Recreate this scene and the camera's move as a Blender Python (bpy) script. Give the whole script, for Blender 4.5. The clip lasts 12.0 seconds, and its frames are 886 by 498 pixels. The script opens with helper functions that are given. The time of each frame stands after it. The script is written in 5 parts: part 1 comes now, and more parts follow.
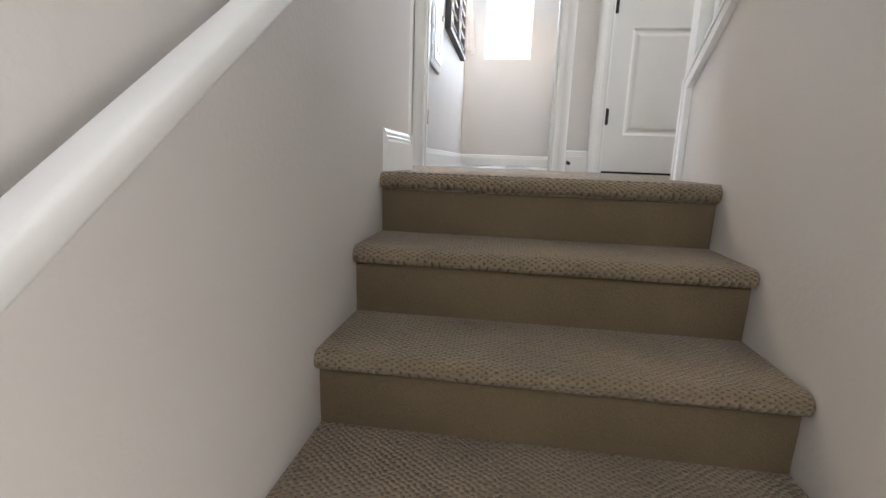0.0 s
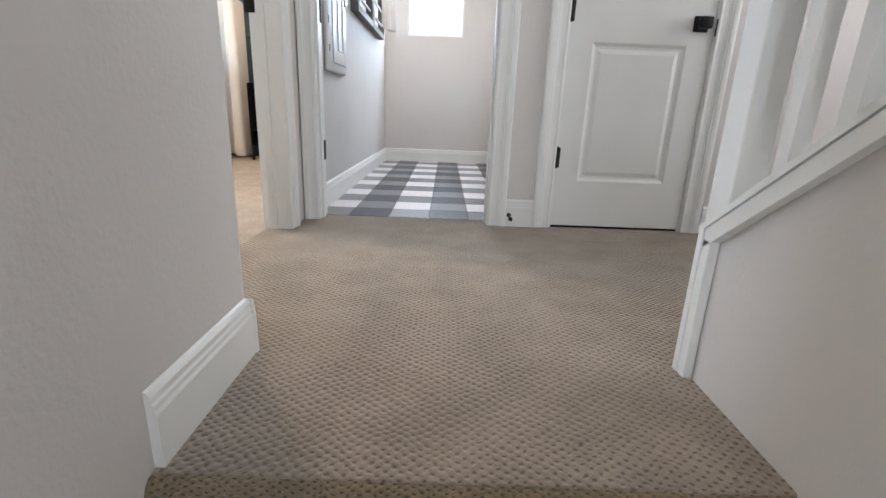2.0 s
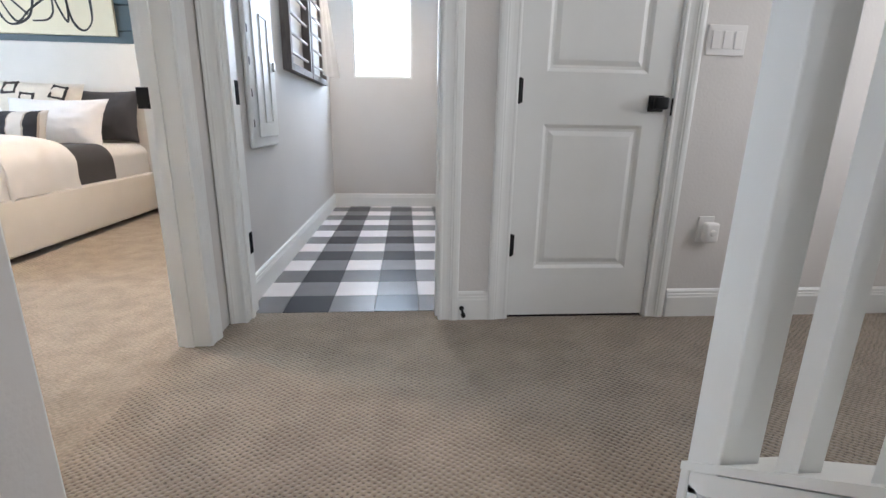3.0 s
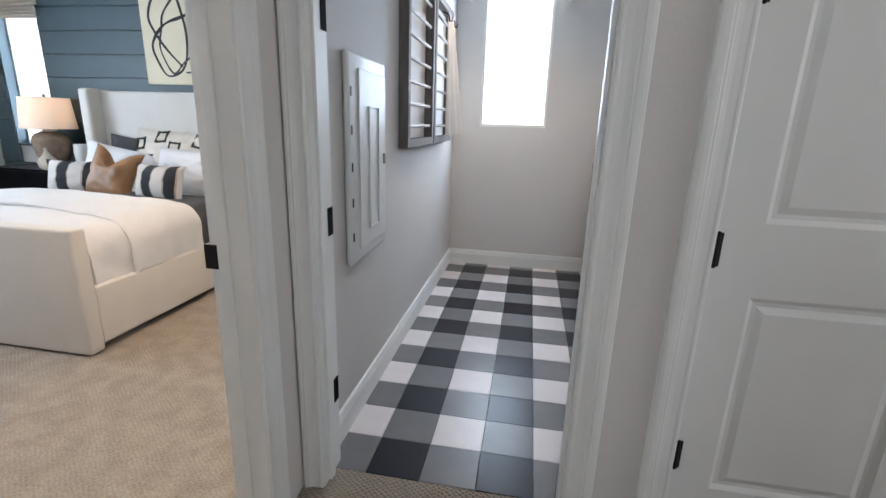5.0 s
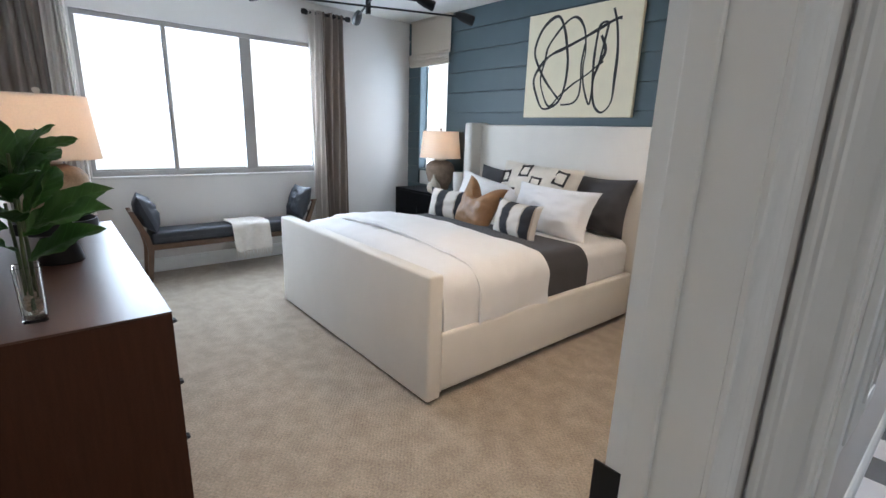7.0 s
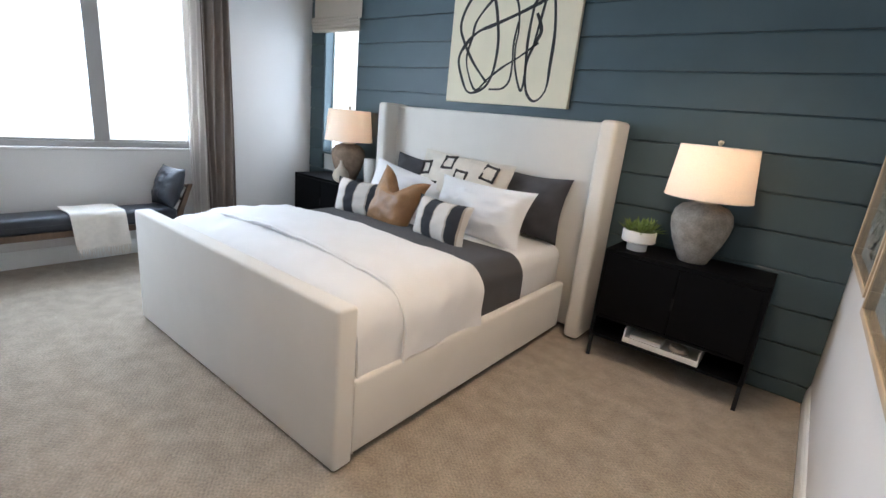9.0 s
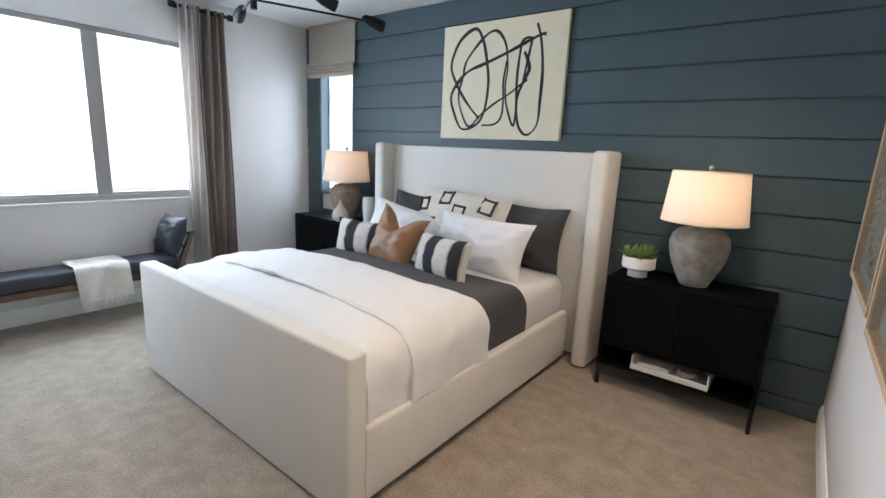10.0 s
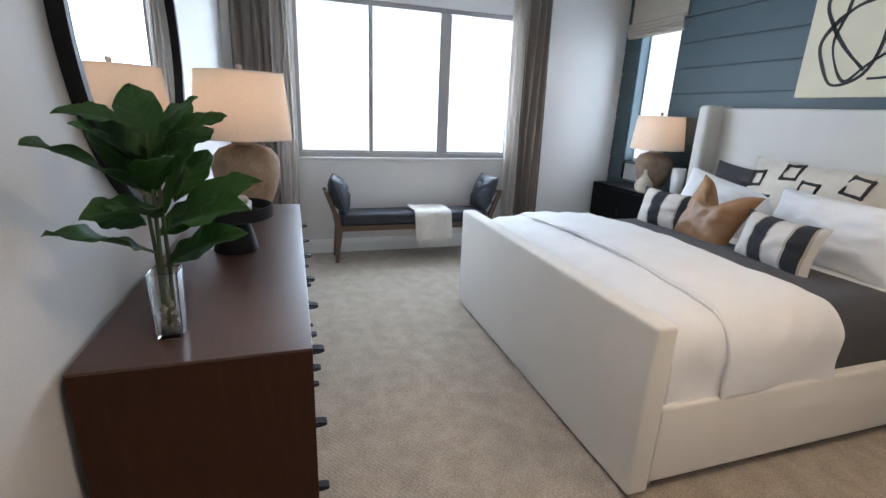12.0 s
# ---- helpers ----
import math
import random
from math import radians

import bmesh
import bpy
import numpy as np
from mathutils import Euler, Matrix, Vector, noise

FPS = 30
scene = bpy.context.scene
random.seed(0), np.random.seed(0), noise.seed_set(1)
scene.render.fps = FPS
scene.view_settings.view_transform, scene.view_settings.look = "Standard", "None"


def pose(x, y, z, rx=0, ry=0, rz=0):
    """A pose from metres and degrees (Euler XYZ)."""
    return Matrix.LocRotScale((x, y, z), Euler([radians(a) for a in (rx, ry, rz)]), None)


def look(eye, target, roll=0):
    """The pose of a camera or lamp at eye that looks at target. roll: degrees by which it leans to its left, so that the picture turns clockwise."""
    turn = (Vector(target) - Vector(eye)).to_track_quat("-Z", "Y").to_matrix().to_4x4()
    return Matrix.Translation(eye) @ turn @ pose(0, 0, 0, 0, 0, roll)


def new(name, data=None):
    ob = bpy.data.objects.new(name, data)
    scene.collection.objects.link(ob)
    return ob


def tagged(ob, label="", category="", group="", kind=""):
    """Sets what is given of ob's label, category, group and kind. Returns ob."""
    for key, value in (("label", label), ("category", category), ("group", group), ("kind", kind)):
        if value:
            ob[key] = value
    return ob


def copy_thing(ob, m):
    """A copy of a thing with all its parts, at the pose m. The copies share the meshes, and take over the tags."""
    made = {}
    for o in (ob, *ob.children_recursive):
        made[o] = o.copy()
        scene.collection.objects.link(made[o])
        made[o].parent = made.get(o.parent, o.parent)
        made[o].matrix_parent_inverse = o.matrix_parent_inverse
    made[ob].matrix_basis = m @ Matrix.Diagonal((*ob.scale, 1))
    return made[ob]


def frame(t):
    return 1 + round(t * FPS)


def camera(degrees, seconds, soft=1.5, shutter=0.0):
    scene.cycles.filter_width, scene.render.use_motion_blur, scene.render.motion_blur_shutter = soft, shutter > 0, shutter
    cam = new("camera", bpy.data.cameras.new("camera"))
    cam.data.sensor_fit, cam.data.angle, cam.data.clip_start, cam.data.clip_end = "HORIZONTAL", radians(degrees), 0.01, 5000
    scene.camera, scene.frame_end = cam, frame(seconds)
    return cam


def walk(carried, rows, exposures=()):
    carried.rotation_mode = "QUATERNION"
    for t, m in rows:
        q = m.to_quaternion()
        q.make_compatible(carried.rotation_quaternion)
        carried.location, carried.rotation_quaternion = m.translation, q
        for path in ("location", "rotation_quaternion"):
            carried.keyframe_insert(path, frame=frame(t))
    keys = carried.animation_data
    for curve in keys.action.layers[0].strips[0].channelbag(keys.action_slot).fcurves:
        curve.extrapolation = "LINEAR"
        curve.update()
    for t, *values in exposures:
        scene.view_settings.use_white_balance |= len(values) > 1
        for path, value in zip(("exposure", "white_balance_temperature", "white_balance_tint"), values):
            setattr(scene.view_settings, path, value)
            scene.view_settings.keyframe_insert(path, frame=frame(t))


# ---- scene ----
cam = camera(87.5, 12.0)
PATH = [
    (0, (0.387, 0.615, 0.043), (0.127, 2.562, -0.333), 2.1),
    (0.5, (0.334, 0.817, 0.146), (0.323, 2.786, -0.203), 4.0),
    (1, (0.385, 1.035, 0.298), (0.35, 3.0, -0.073), 3.2),
    (1.5, (0.398, 1.226, 0.464), (0.405, 3.172, 0.0), 2.1),
    (2, (0.425, 1.449, 0.541), (0.434, 3.366, -0.028), 2.2),
    (2.5, (0.467, 1.616, 0.696), (0.486, 3.539, 0.145), 2.1),
    (3, (0.508, 1.776, 0.866), (0.667, 3.699, 0.34), 1.0),
    (3.5, (0.553, 1.962, 0.986), (0.63, 3.897, 0.487), 0.8),
    (3.7, (0.553, 2.015, 1.076), (0.518, 3.949, 0.566), 0.6),
    (5.3, (0.431, 2.486, 1.374), (0.065, 4.38, 0.845), 2.2),
    (5.5, (0.416, 2.524, 1.422), (0.019, 4.416, 0.91), 2.5),
    (6, (0.347, 2.604, 1.432), (-0.264, 4.442, 0.933), 2.4),
    (6.5, (0.12, 2.734, 1.436), (-0.922, 4.369, 0.944), 1.3),
    (7, (-0.107, 2.951, 1.418), (-1.586, 4.203, 0.926), 1.9),
    (7.2, (-0.169, 3.023, 1.423), (-1.752, 4.141, 0.928), 2.6),
    (8.8, (-0.59, 3.279, 1.404), (-1.852, 4.733, 0.863), 5.6),
    (9, (-0.596, 3.308, 1.417), (-1.77, 4.836, 0.881), 5.7),
    (9.5, (-0.598, 3.316, 1.431), (-1.652, 4.947, 0.952), 4.9),
    (10, (-0.603, 3.281, 1.472), (-1.799, 4.829, 1.054), 2.7),
    (10.5, (-0.627, 3.254, 1.462), (-2.091, 4.559, 1.065), 1.3),
    (11, (-0.64, 3.23, 1.457), (-2.31, 4.244, 1.027), 1.2),
    (11.5, (-0.65, 3.192, 1.437), (-2.436, 3.947, 0.947), 1.5),
    (12, (-0.684, 3.168, 1.394), (-2.504, 3.765, 0.82), 2.4),
]
EXPOSURES = [(s, stops, kelvin, 14) for s, stops, kelvin in ((0, 0.95, 6550), (1.0, 1.0, 6500), (2.0, 0.78, 6300), (3.0, 0.52, 6250), (3.7, 0.38, 6250), (5.3, 0.03, 6250), (7.2, -0.17, 6300), (9.0, -0.08, 6280), (10.0, -0.12, 6280), (12.0, -0.28, 6200))]
walk(cam, [(t, look(eye, target, roll)) for t, eye, target, roll in PATH], EXPOSURES)

# ---- world and large lights ----
world = bpy.data.worlds.new("sky")
scene.world = world
world.use_nodes = True
wn = world.node_tree.nodes
sky = wn.new("ShaderNodeTexSky")
sky.sky_type, sky.sun_disc = "NISHITA", False
sky.sun_elevation, sky.sun_rotation = radians(55), radians(150)
world.node_tree.links.new(sky.outputs[0], wn["Background"].inputs[0])
wn["Background"].inputs[1].default_value = 0.12
scene.view_settings.exposure = 0.0


def area_lamp(name, m, w, h, watts, colour=(1, 1, 1)):
    d = bpy.data.lights.new(name, "AREA")
    d.shape, d.size, d.size_y, d.energy, d.color = "RECTANGLE", w, h, watts, colour
    ob = new(name, d)
    ob.matrix_world = m
    return ob


def point_lamp(name, p, watts, r=0.03, colour=(1, 0.67, 0.45)):
    d = bpy.data.lights.new(name, "POINT")
    d.energy, d.shadow_soft_size, d.color = watts, r, colour
    ob = new(name, d)
    ob.location = p
    return ob


def spot_lamp(name, p, watts, colour=(1, 0.8, 0.6)):
    d = bpy.data.lights.new(name, "SPOT")
    d.energy, d.shadow_soft_size, d.color, d.spot_size, d.spot_blend = watts, 0.05, colour, radians(120), 0.8
    ob = new(name, d)
    ob.location = p
    return ob


DAY = (0.69, 0.84, 1.0)
# daylight in the openings: west window, small north window, laundry window, hall's east window (out of view)
area_lamp("west_daylight", pose(-5.42, 4.27, 1.62, 90, 0, -90), 2.2, 1.5, 175, DAY)
area_lamp("north_daylight", pose(-4.71, 6.80, 1.62, 90, 0, 180), 0.56, 1.5, 26, DAY)
area_lamp("laundry_daylight", pose(0.285, 6.84, 1.82, 90, 0, 180), 0.66, 1.24, 50, DAY)
area_lamp("hall_daylight", pose(3.29, 2.95, 1.6, 90, 0, 90), 0.9, 1.3, 13, (1.0, 0.97, 0.92))
# fill added behind the stairs to brighten them; no window is known there
area_lamp("stairwell_fill", pose(0.6, -2.69, 2.35, 90, 0, 0), 1.5, 1.3, 36, (0.90, 0.95, 1.0))
# unseen fill lamp below the stairs, added to brighten the stair walls
area_lamp("foyer_fill", pose(3.29, -0.9, -0.9, 90, 0, 90), 2.2, 1.8, 47, (1.0, 0.95, 0.88))
# recessed downlights: the one at (-4.45, 5.68) is known, the others added unseen
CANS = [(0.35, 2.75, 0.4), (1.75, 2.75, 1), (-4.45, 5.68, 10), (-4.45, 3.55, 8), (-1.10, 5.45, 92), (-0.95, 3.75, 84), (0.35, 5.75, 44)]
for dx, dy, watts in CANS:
    spot_lamp("downlight_fill_glow", (dx, dy, 2.67), watts, (1, 0.78, 0.55) if dy > 3 else (1, 0.88, 0.75))

# ---- materials ----


def mat(name, col, rough=0.6, metal=0.0, var=0.06, scale=6.0, bump=0.0, bscale=150.0, spec=None, sheen=0.0, fine=0.0, fscale=300.0, stretch=None):
    """Principled surface with two scales of colour variation and fine relief, in metres."""
    m = bpy.data.materials.new(name)
    m.use_nodes = True
    nt = m.node_tree
    N, L = nt.nodes, nt.links
    p = N["Principled BSDF"]
    p.inputs["Roughness"].default_value, p.inputs["Metallic"].default_value = rough, metal
    if spec is not None:
        p.inputs["Specular IOR Level"].default_value = spec
    if sheen:
        p.inputs["Sheen Weight"].default_value = sheen
    co = N.new("ShaderNodeTexCoord").outputs["Object"]
    if stretch:
        mp = N.new("ShaderNodeMapping")
        mp.inputs["Scale"].default_value = stretch
        L.new(co, mp.inputs[0])
        co = mp.outputs[0]
    n1 = N.new("ShaderNodeTexNoise")
    n1.inputs["Scale"].default_value, n1.inputs["Detail"].default_value = scale, 4
    L.new(co, n1.inputs["Vector"])
    n2 = N.new("ShaderNodeTexNoise")
    n2.inputs["Scale"].default_value, n2.inputs["Detail"].default_value = fscale, 2
    L.new(co, n2.inputs["Vector"])
    r = N.new("ShaderNodeValToRGB")
    r.color_ramp.elements[0].position, r.color_ramp.elements[1].position = 0.3, 0.7
    r.color_ramp.elements[0].color = (*[c * (1 - var) for c in col], 1)
    r.color_ramp.elements[1].color = (*[min(1, c * (1 + var)) for c in col], 1)
    L.new(n1.outputs["Fac"], r.inputs[0])
    out = r.outputs[0]
    if fine:
        r2 = N.new("ShaderNodeMapRange")
        r2.inputs[1].default_value, r2.inputs[2].default_value = 0.3, 0.7
        r2.inputs[3].default_value, r2.inputs[4].default_value = 1 - fine, 1 + fine
        L.new(n2.outputs["Fac"], r2.inputs[0])
        mx = N.new("ShaderNodeVectorMath")
        mx.operation = "SCALE"
        L.new(out, mx.inputs[0])
        L.new(r2.outputs[0], mx.inputs["Scale"])
        out = mx.outputs[0]
    L.new(out, p.inputs["Base Color"])
    if bump:
        n3 = N.new("ShaderNodeTexNoise")
        n3.inputs["Scale"].default_value, n3.inputs["Detail"].default_value = bscale, 3
        L.new(co, n3.inputs["Vector"])
        b = N.new("ShaderNodeBump")
        b.inputs["Strength"].default_value, b.inputs["Distance"].default_value = bump, 0.004
        L.new(n3.outputs["Fac"], b.inputs["Height"])
        L.new(b.outputs[0], p.inputs["Normal"])
    return m


def loop_mat(name, col, px, py, dark, worn=0.1, relief=0.8, blotch=6.0, speck=0.10):
    """Loop pile woven in staggered rows; the sunken pits' shade is darkened into the colour."""
    m = bpy.data.materials.new(name)
    m.use_nodes = True
    N, L = m.node_tree.nodes, m.node_tree.links
    p = N["Principled BSDF"]
    p.inputs["Roughness"].default_value, p.inputs["Specular IOR Level"].default_value = 0.95, 0.1
    p.inputs["Sheen Weight"].default_value = 0.2

    def op(kind, a, b=None, c=None):
        n = N.new("ShaderNodeMath")
        n.operation = kind
        for i, v in enumerate((a, b, c)):
            if v is None:
                continue
            if isinstance(v, (int, float)):
                n.inputs[i].default_value = v
            else:
                L.new(v, n.inputs[i])
        return n.outputs[0]

    def noise_tex(scale, detail, vec):
        n = N.new("ShaderNodeTexNoise")
        n.inputs["Scale"].default_value, n.inputs["Detail"].default_value = scale, detail
        L.new(vec, n.inputs["Vector"])
        return n

    def span(v, a, b, c, d):
        n = N.new("ShaderNodeMapRange")
        for i, w in enumerate((a, b, c, d)):
            n.inputs[i + 1].default_value = w
        L.new(v, n.inputs[0])
        return n.outputs[0]

    co = N.new("ShaderNodeTexCoord").outputs["Object"]
    jig = N.new("ShaderNodeVectorMath")
    jig.operation = "MULTIPLY_ADD"
    jig.inputs[1].default_value = (0.020, 0.020, 0.020)
    L.new(noise_tex(22, 3, co).outputs["Color"], jig.inputs[0])
    L.new(co, jig.inputs[2])
    sx = N.new("ShaderNodeSeparateXYZ")
    L.new(jig.outputs[0], sx.inputs[0])
    along = op("ADD", sx.outputs[1], sx.outputs[2])
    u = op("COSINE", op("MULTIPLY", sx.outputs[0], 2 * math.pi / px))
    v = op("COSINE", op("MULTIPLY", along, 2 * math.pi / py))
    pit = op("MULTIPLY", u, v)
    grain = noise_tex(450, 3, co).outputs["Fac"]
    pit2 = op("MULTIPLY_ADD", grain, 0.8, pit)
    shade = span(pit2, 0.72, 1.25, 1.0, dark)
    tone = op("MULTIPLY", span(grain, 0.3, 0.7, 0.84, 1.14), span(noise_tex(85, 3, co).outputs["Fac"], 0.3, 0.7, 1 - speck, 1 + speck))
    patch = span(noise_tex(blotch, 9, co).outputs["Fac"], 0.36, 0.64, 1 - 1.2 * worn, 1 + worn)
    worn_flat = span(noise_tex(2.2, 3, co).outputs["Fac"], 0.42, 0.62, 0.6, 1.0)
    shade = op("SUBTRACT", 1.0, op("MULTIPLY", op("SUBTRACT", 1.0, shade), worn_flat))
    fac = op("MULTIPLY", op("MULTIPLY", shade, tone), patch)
    sc = N.new("ShaderNodeVectorMath")
    sc.operation = "SCALE"
    sc.inputs[0].default_value = col
    L.new(fac, sc.inputs["Scale"])
    L.new(sc.outputs[0], p.inputs["Base Color"])
    b = N.new("ShaderNodeBump")
    b.inputs["Strength"].default_value, b.inputs["Distance"].default_value = relief, 0.004
    L.new(op("MULTIPLY_ADD", pit2, -1.0, op("MULTIPLY", grain, 0.5)), b.inputs["Height"])
    L.new(b.outputs[0], p.inputs["Normal"])
    return m


def glass_mat(name, tint=(0.97, 0.98, 0.98), gloss=0.7):
    m = bpy.data.materials.new(name)
    m.use_nodes = True
    N, L = m.node_tree.nodes, m.node_tree.links
    t, g, f, x = N.new("ShaderNodeBsdfTransparent"), N.new("ShaderNodeBsdfGlossy"), N.new("ShaderNodeLayerWeight"), N.new("ShaderNodeMixShader")
    t.inputs[0].default_value = (*tint, 1)
    g.inputs["Roughness"].default_value = 0.02
    pw = N.new("ShaderNodeMath")
    pw.operation = "POWER"
    pw.inputs[1].default_value = 4.0
    L.new(f.outputs["Facing"], pw.inputs[0])
    ma = N.new("ShaderNodeMath")
    ma.operation = "MULTIPLY_ADD"
    ma.inputs[1].default_value, ma.inputs[2].default_value = gloss, gloss * 0.06
    L.new(pw.outputs[0], ma.inputs[0])
    L.new(ma.outputs[0], x.inputs[0])
    L.new(t.outputs[0], x.inputs[1])
    L.new(g.outputs[0], x.inputs[2])
    L.new(x.outputs[0], N["Material Output"].inputs[0])
    return m


def cloth_shade_mat(name, col, through_part=0.55, weave=900.0):
    """Linen that lets light through."""
    m = bpy.data.materials.new(name)
    m.use_nodes = True
    N, L = m.node_tree.nodes, m.node_tree.links
    d, t, x = N.new("ShaderNodeBsdfDiffuse"), N.new("ShaderNodeBsdfTranslucent"), N.new("ShaderNodeMixShader")
    co = N.new("ShaderNodeTexCoord").outputs["Object"]
    n = N.new("ShaderNodeTexNoise")
    n.inputs["Scale"].default_value, n.inputs["Detail"].default_value = 120, 3
    L.new(co, n.inputs["Vector"])
    r = N.new("ShaderNodeValToRGB")
    r.color_ramp.elements[0].position, r.color_ramp.elements[1].position = 0.3, 0.7
    r.color_ramp.elements[0].color = (*[c * 0.94 for c in col], 1)
    r.color_ramp.elements[1].color = (*col, 1)
    L.new(n.outputs["Fac"], r.inputs[0])
    for s in (d, t):
        L.new(r.outputs[0], s.inputs[0])
    x.inputs[0].default_value = through_part
    L.new(d.outputs[0], x.inputs[1])
    L.new(t.outputs[0], x.inputs[2])
    L.new(x.outputs[0], N["Material Output"].inputs[0])
    return m


def leaf_mat(name, col):
    """Leathery leaf: uneven green, lighter side veins, a little light through it."""
    m = mat(name, col, 0.5, var=0.35, scale=9, bump=0.35, bscale=30, spec=0.3)
    N, L = m.node_tree.nodes, m.node_tree.links
    p = N["Principled BSDF"]
    base = p.inputs["Base Color"].links[0].from_socket
    sx = N.new("ShaderNodeSeparateXYZ")
    L.new(N.new("ShaderNodeTexCoord").outputs["Object"], sx.inputs[0])
    ay = N.new("ShaderNodeMath")
    ay.operation = "ABSOLUTE"
    L.new(sx.outputs[1], ay.inputs[0])
    along = N.new("ShaderNodeMath")
    along.operation = "MULTIPLY_ADD"
    along.inputs[1].default_value = -0.9
    L.new(ay.outputs[0], along.inputs[0])
    L.new(sx.outputs[0], along.inputs[2])
    saw = N.new("ShaderNodeMath")
    saw.operation = "PINGPONG"
    saw.inputs[1].default_value = 0.013
    L.new(along.outputs[0], saw.inputs[0])
    near = N.new("ShaderNodeMath")
    near.operation = "MINIMUM"
    L.new(saw.outputs[0], near.inputs[0])
    L.new(ay.outputs[0], near.inputs[1])
    r = N.new("ShaderNodeMapRange")
    r.inputs[1].default_value, r.inputs[2].default_value, r.inputs[3].default_value, r.inputs[4].default_value = 0.0005, 0.0022, 1.6, 1.0
    L.new(near.outputs[0], r.inputs[0])
    sc = N.new("ShaderNodeVectorMath")
    sc.operation = "SCALE"
    L.new(base, sc.inputs[0])
    L.new(r.outputs[0], sc.inputs["Scale"])
    L.new(sc.outputs[0], p.inputs["Base Color"])
    t, x = N.new("ShaderNodeBsdfTranslucent"), N.new("ShaderNodeMixShader")
    t.inputs[0].default_value = (0.10, 0.24, 0.03, 1)
    x.inputs[0].default_value = 0.22
    L.new(p.outputs[0], x.inputs[1])
    L.new(t.outputs[0], x.inputs[2])
    L.new(x.outputs[0], N["Material Output"].inputs[0])
    return m


def clear_glass_mat(name):
    m = bpy.data.materials.new(name)
    m.use_nodes = True
    p = m.node_tree.nodes["Principled BSDF"]
    p.inputs["Base Color"].default_value = (0.96, 0.99, 0.98, 1)
    p.inputs["Roughness"].default_value, p.inputs["IOR"].default_value, p.inputs["Transmission Weight"].default_value = 0.0, 1.45, 1.0
    return m


def emit_mat(name, col, strength):
    m = bpy.data.materials.new(name)
    m.use_nodes = True
    p = m.node_tree.nodes["Principled BSDF"]
    p.inputs["Base Color"].default_value = (*col, 1)
    p.inputs["Emission Color"].default_value = (*col, 1)
    p.inputs["Emission Strength"].default_value = strength
    return m


def stripe_mat(name, cols, edges):
    """Woven stripes across x, in metres from the middle."""
    m = mat(name, (0.5, 0.5, 0.5), 0.95, bump=0.6, bscale=500)
    N, L = m.node_tree.nodes, m.node_tree.links
    sx = N.new("ShaderNodeSeparateXYZ")
    L.new(N.new("ShaderNodeTexCoord").outputs["Object"], sx.inputs[0])
    mr = N.new("ShaderNodeMapRange")
    mr.inputs[1].default_value, mr.inputs[2].default_value = -0.3, 0.3
    L.new(sx.outputs[0], mr.inputs[0])
    r = N.new("ShaderNodeValToRGB")
    r.color_ramp.interpolation = "CONSTANT"
    e = r.color_ramp.elements
    while len(e) < len(cols):
        e.new(0.5)
    for i, (c, x) in enumerate(zip(cols, edges)):
        e[i].position = (x + 0.3) / 0.6
        e[i].color = (*c, 1)
    L.new(mr.outputs[0], r.inputs[0])
    L.new(r.outputs[0], N["Principled BSDF"].inputs["Base Color"])
    return m


PAINT = mat("wall_paint", (0.67, 0.65, 0.625), 0.75, var=0.02, scale=2, bump=0.25, bscale=90)
CEIL = mat("ceiling_paint", (0.78, 0.77, 0.74), 0.85, var=0.02, scale=2, bump=0.3, bscale=80)
TRIM = mat("trim_paint", (0.80, 0.812, 0.79), 0.42, var=0.02, scale=5, bump=0.04, bscale=60)
# one carpet: hall tone lowered, bedroom tone kept lighter, each for its light
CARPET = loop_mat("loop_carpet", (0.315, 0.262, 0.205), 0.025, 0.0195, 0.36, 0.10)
BEDCARPET = loop_mat("lit_trodden_loop_carpet", (0.335, 0.281, 0.222), 0.025, 0.0195, 0.84, 0.10, 0.35, 10.0, 0.18)
# same carpet as the hall; the stairs' shade is put into a darker tone
STEPCARPET = loop_mat("shaded_stair_carpet", (0.255, 0.200, 0.130), 0.020, 0.0150, 0.26, 0.08)
# flat stretched pile, darkened further for the little light on the risers
RISERCARPET = mat("shaded_stretched_riser_carpet", (0.150, 0.115, 0.070), 0.95, var=0.10, scale=5, bump=0.6, bscale=260, spec=0.1, fine=0.16, fscale=420)
TEAL = mat("teal_paint", (0.054, 0.087, 0.099), 0.5, var=0.06, scale=4, bump=0.08, bscale=50)
TILE_W = mat("white_tile", (0.78, 0.74, 0.74), 0.34, spec=0.3, var=0.03, scale=8, bump=0.03, bscale=40)
TILE_G = mat("grey_tile", (0.19, 0.19, 0.198), 0.30, spec=0.25, var=0.06, scale=9, bump=0.03, bscale=40, fine=0.08, fscale=600)
TILE_D = mat("charcoal_tile", (0.018, 0.020, 0.029), 0.30, spec=0.22, var=0.08, scale=9, bump=0.03, bscale=40)
GROUT = mat("grout", (0.33, 0.32, 0.31), 0.9, bump=0.3, bscale=300)
BLACK = mat("black_metal", (0.012, 0.012, 0.013), 0.5, var=0.1, scale=20, spec=0.2)
HINGE = mat("oiled_black_metal", (0.008, 0.008, 0.009), 0.8, var=0.1, spec=0.05)
BLACKWOOD = mat("black_wood", (0.0035, 0.0035, 0.004), 0.55, spec=0.06, var=0.2, scale=4, bump=0.15, bscale=60, stretch=(1, 8, 8))
UPHOL = mat("cream_linen", (0.70, 0.665, 0.605), 0.95, var=0.025, scale=5, bump=0.5, bscale=700, sheen=0.2, fine=0.04, fscale=900)
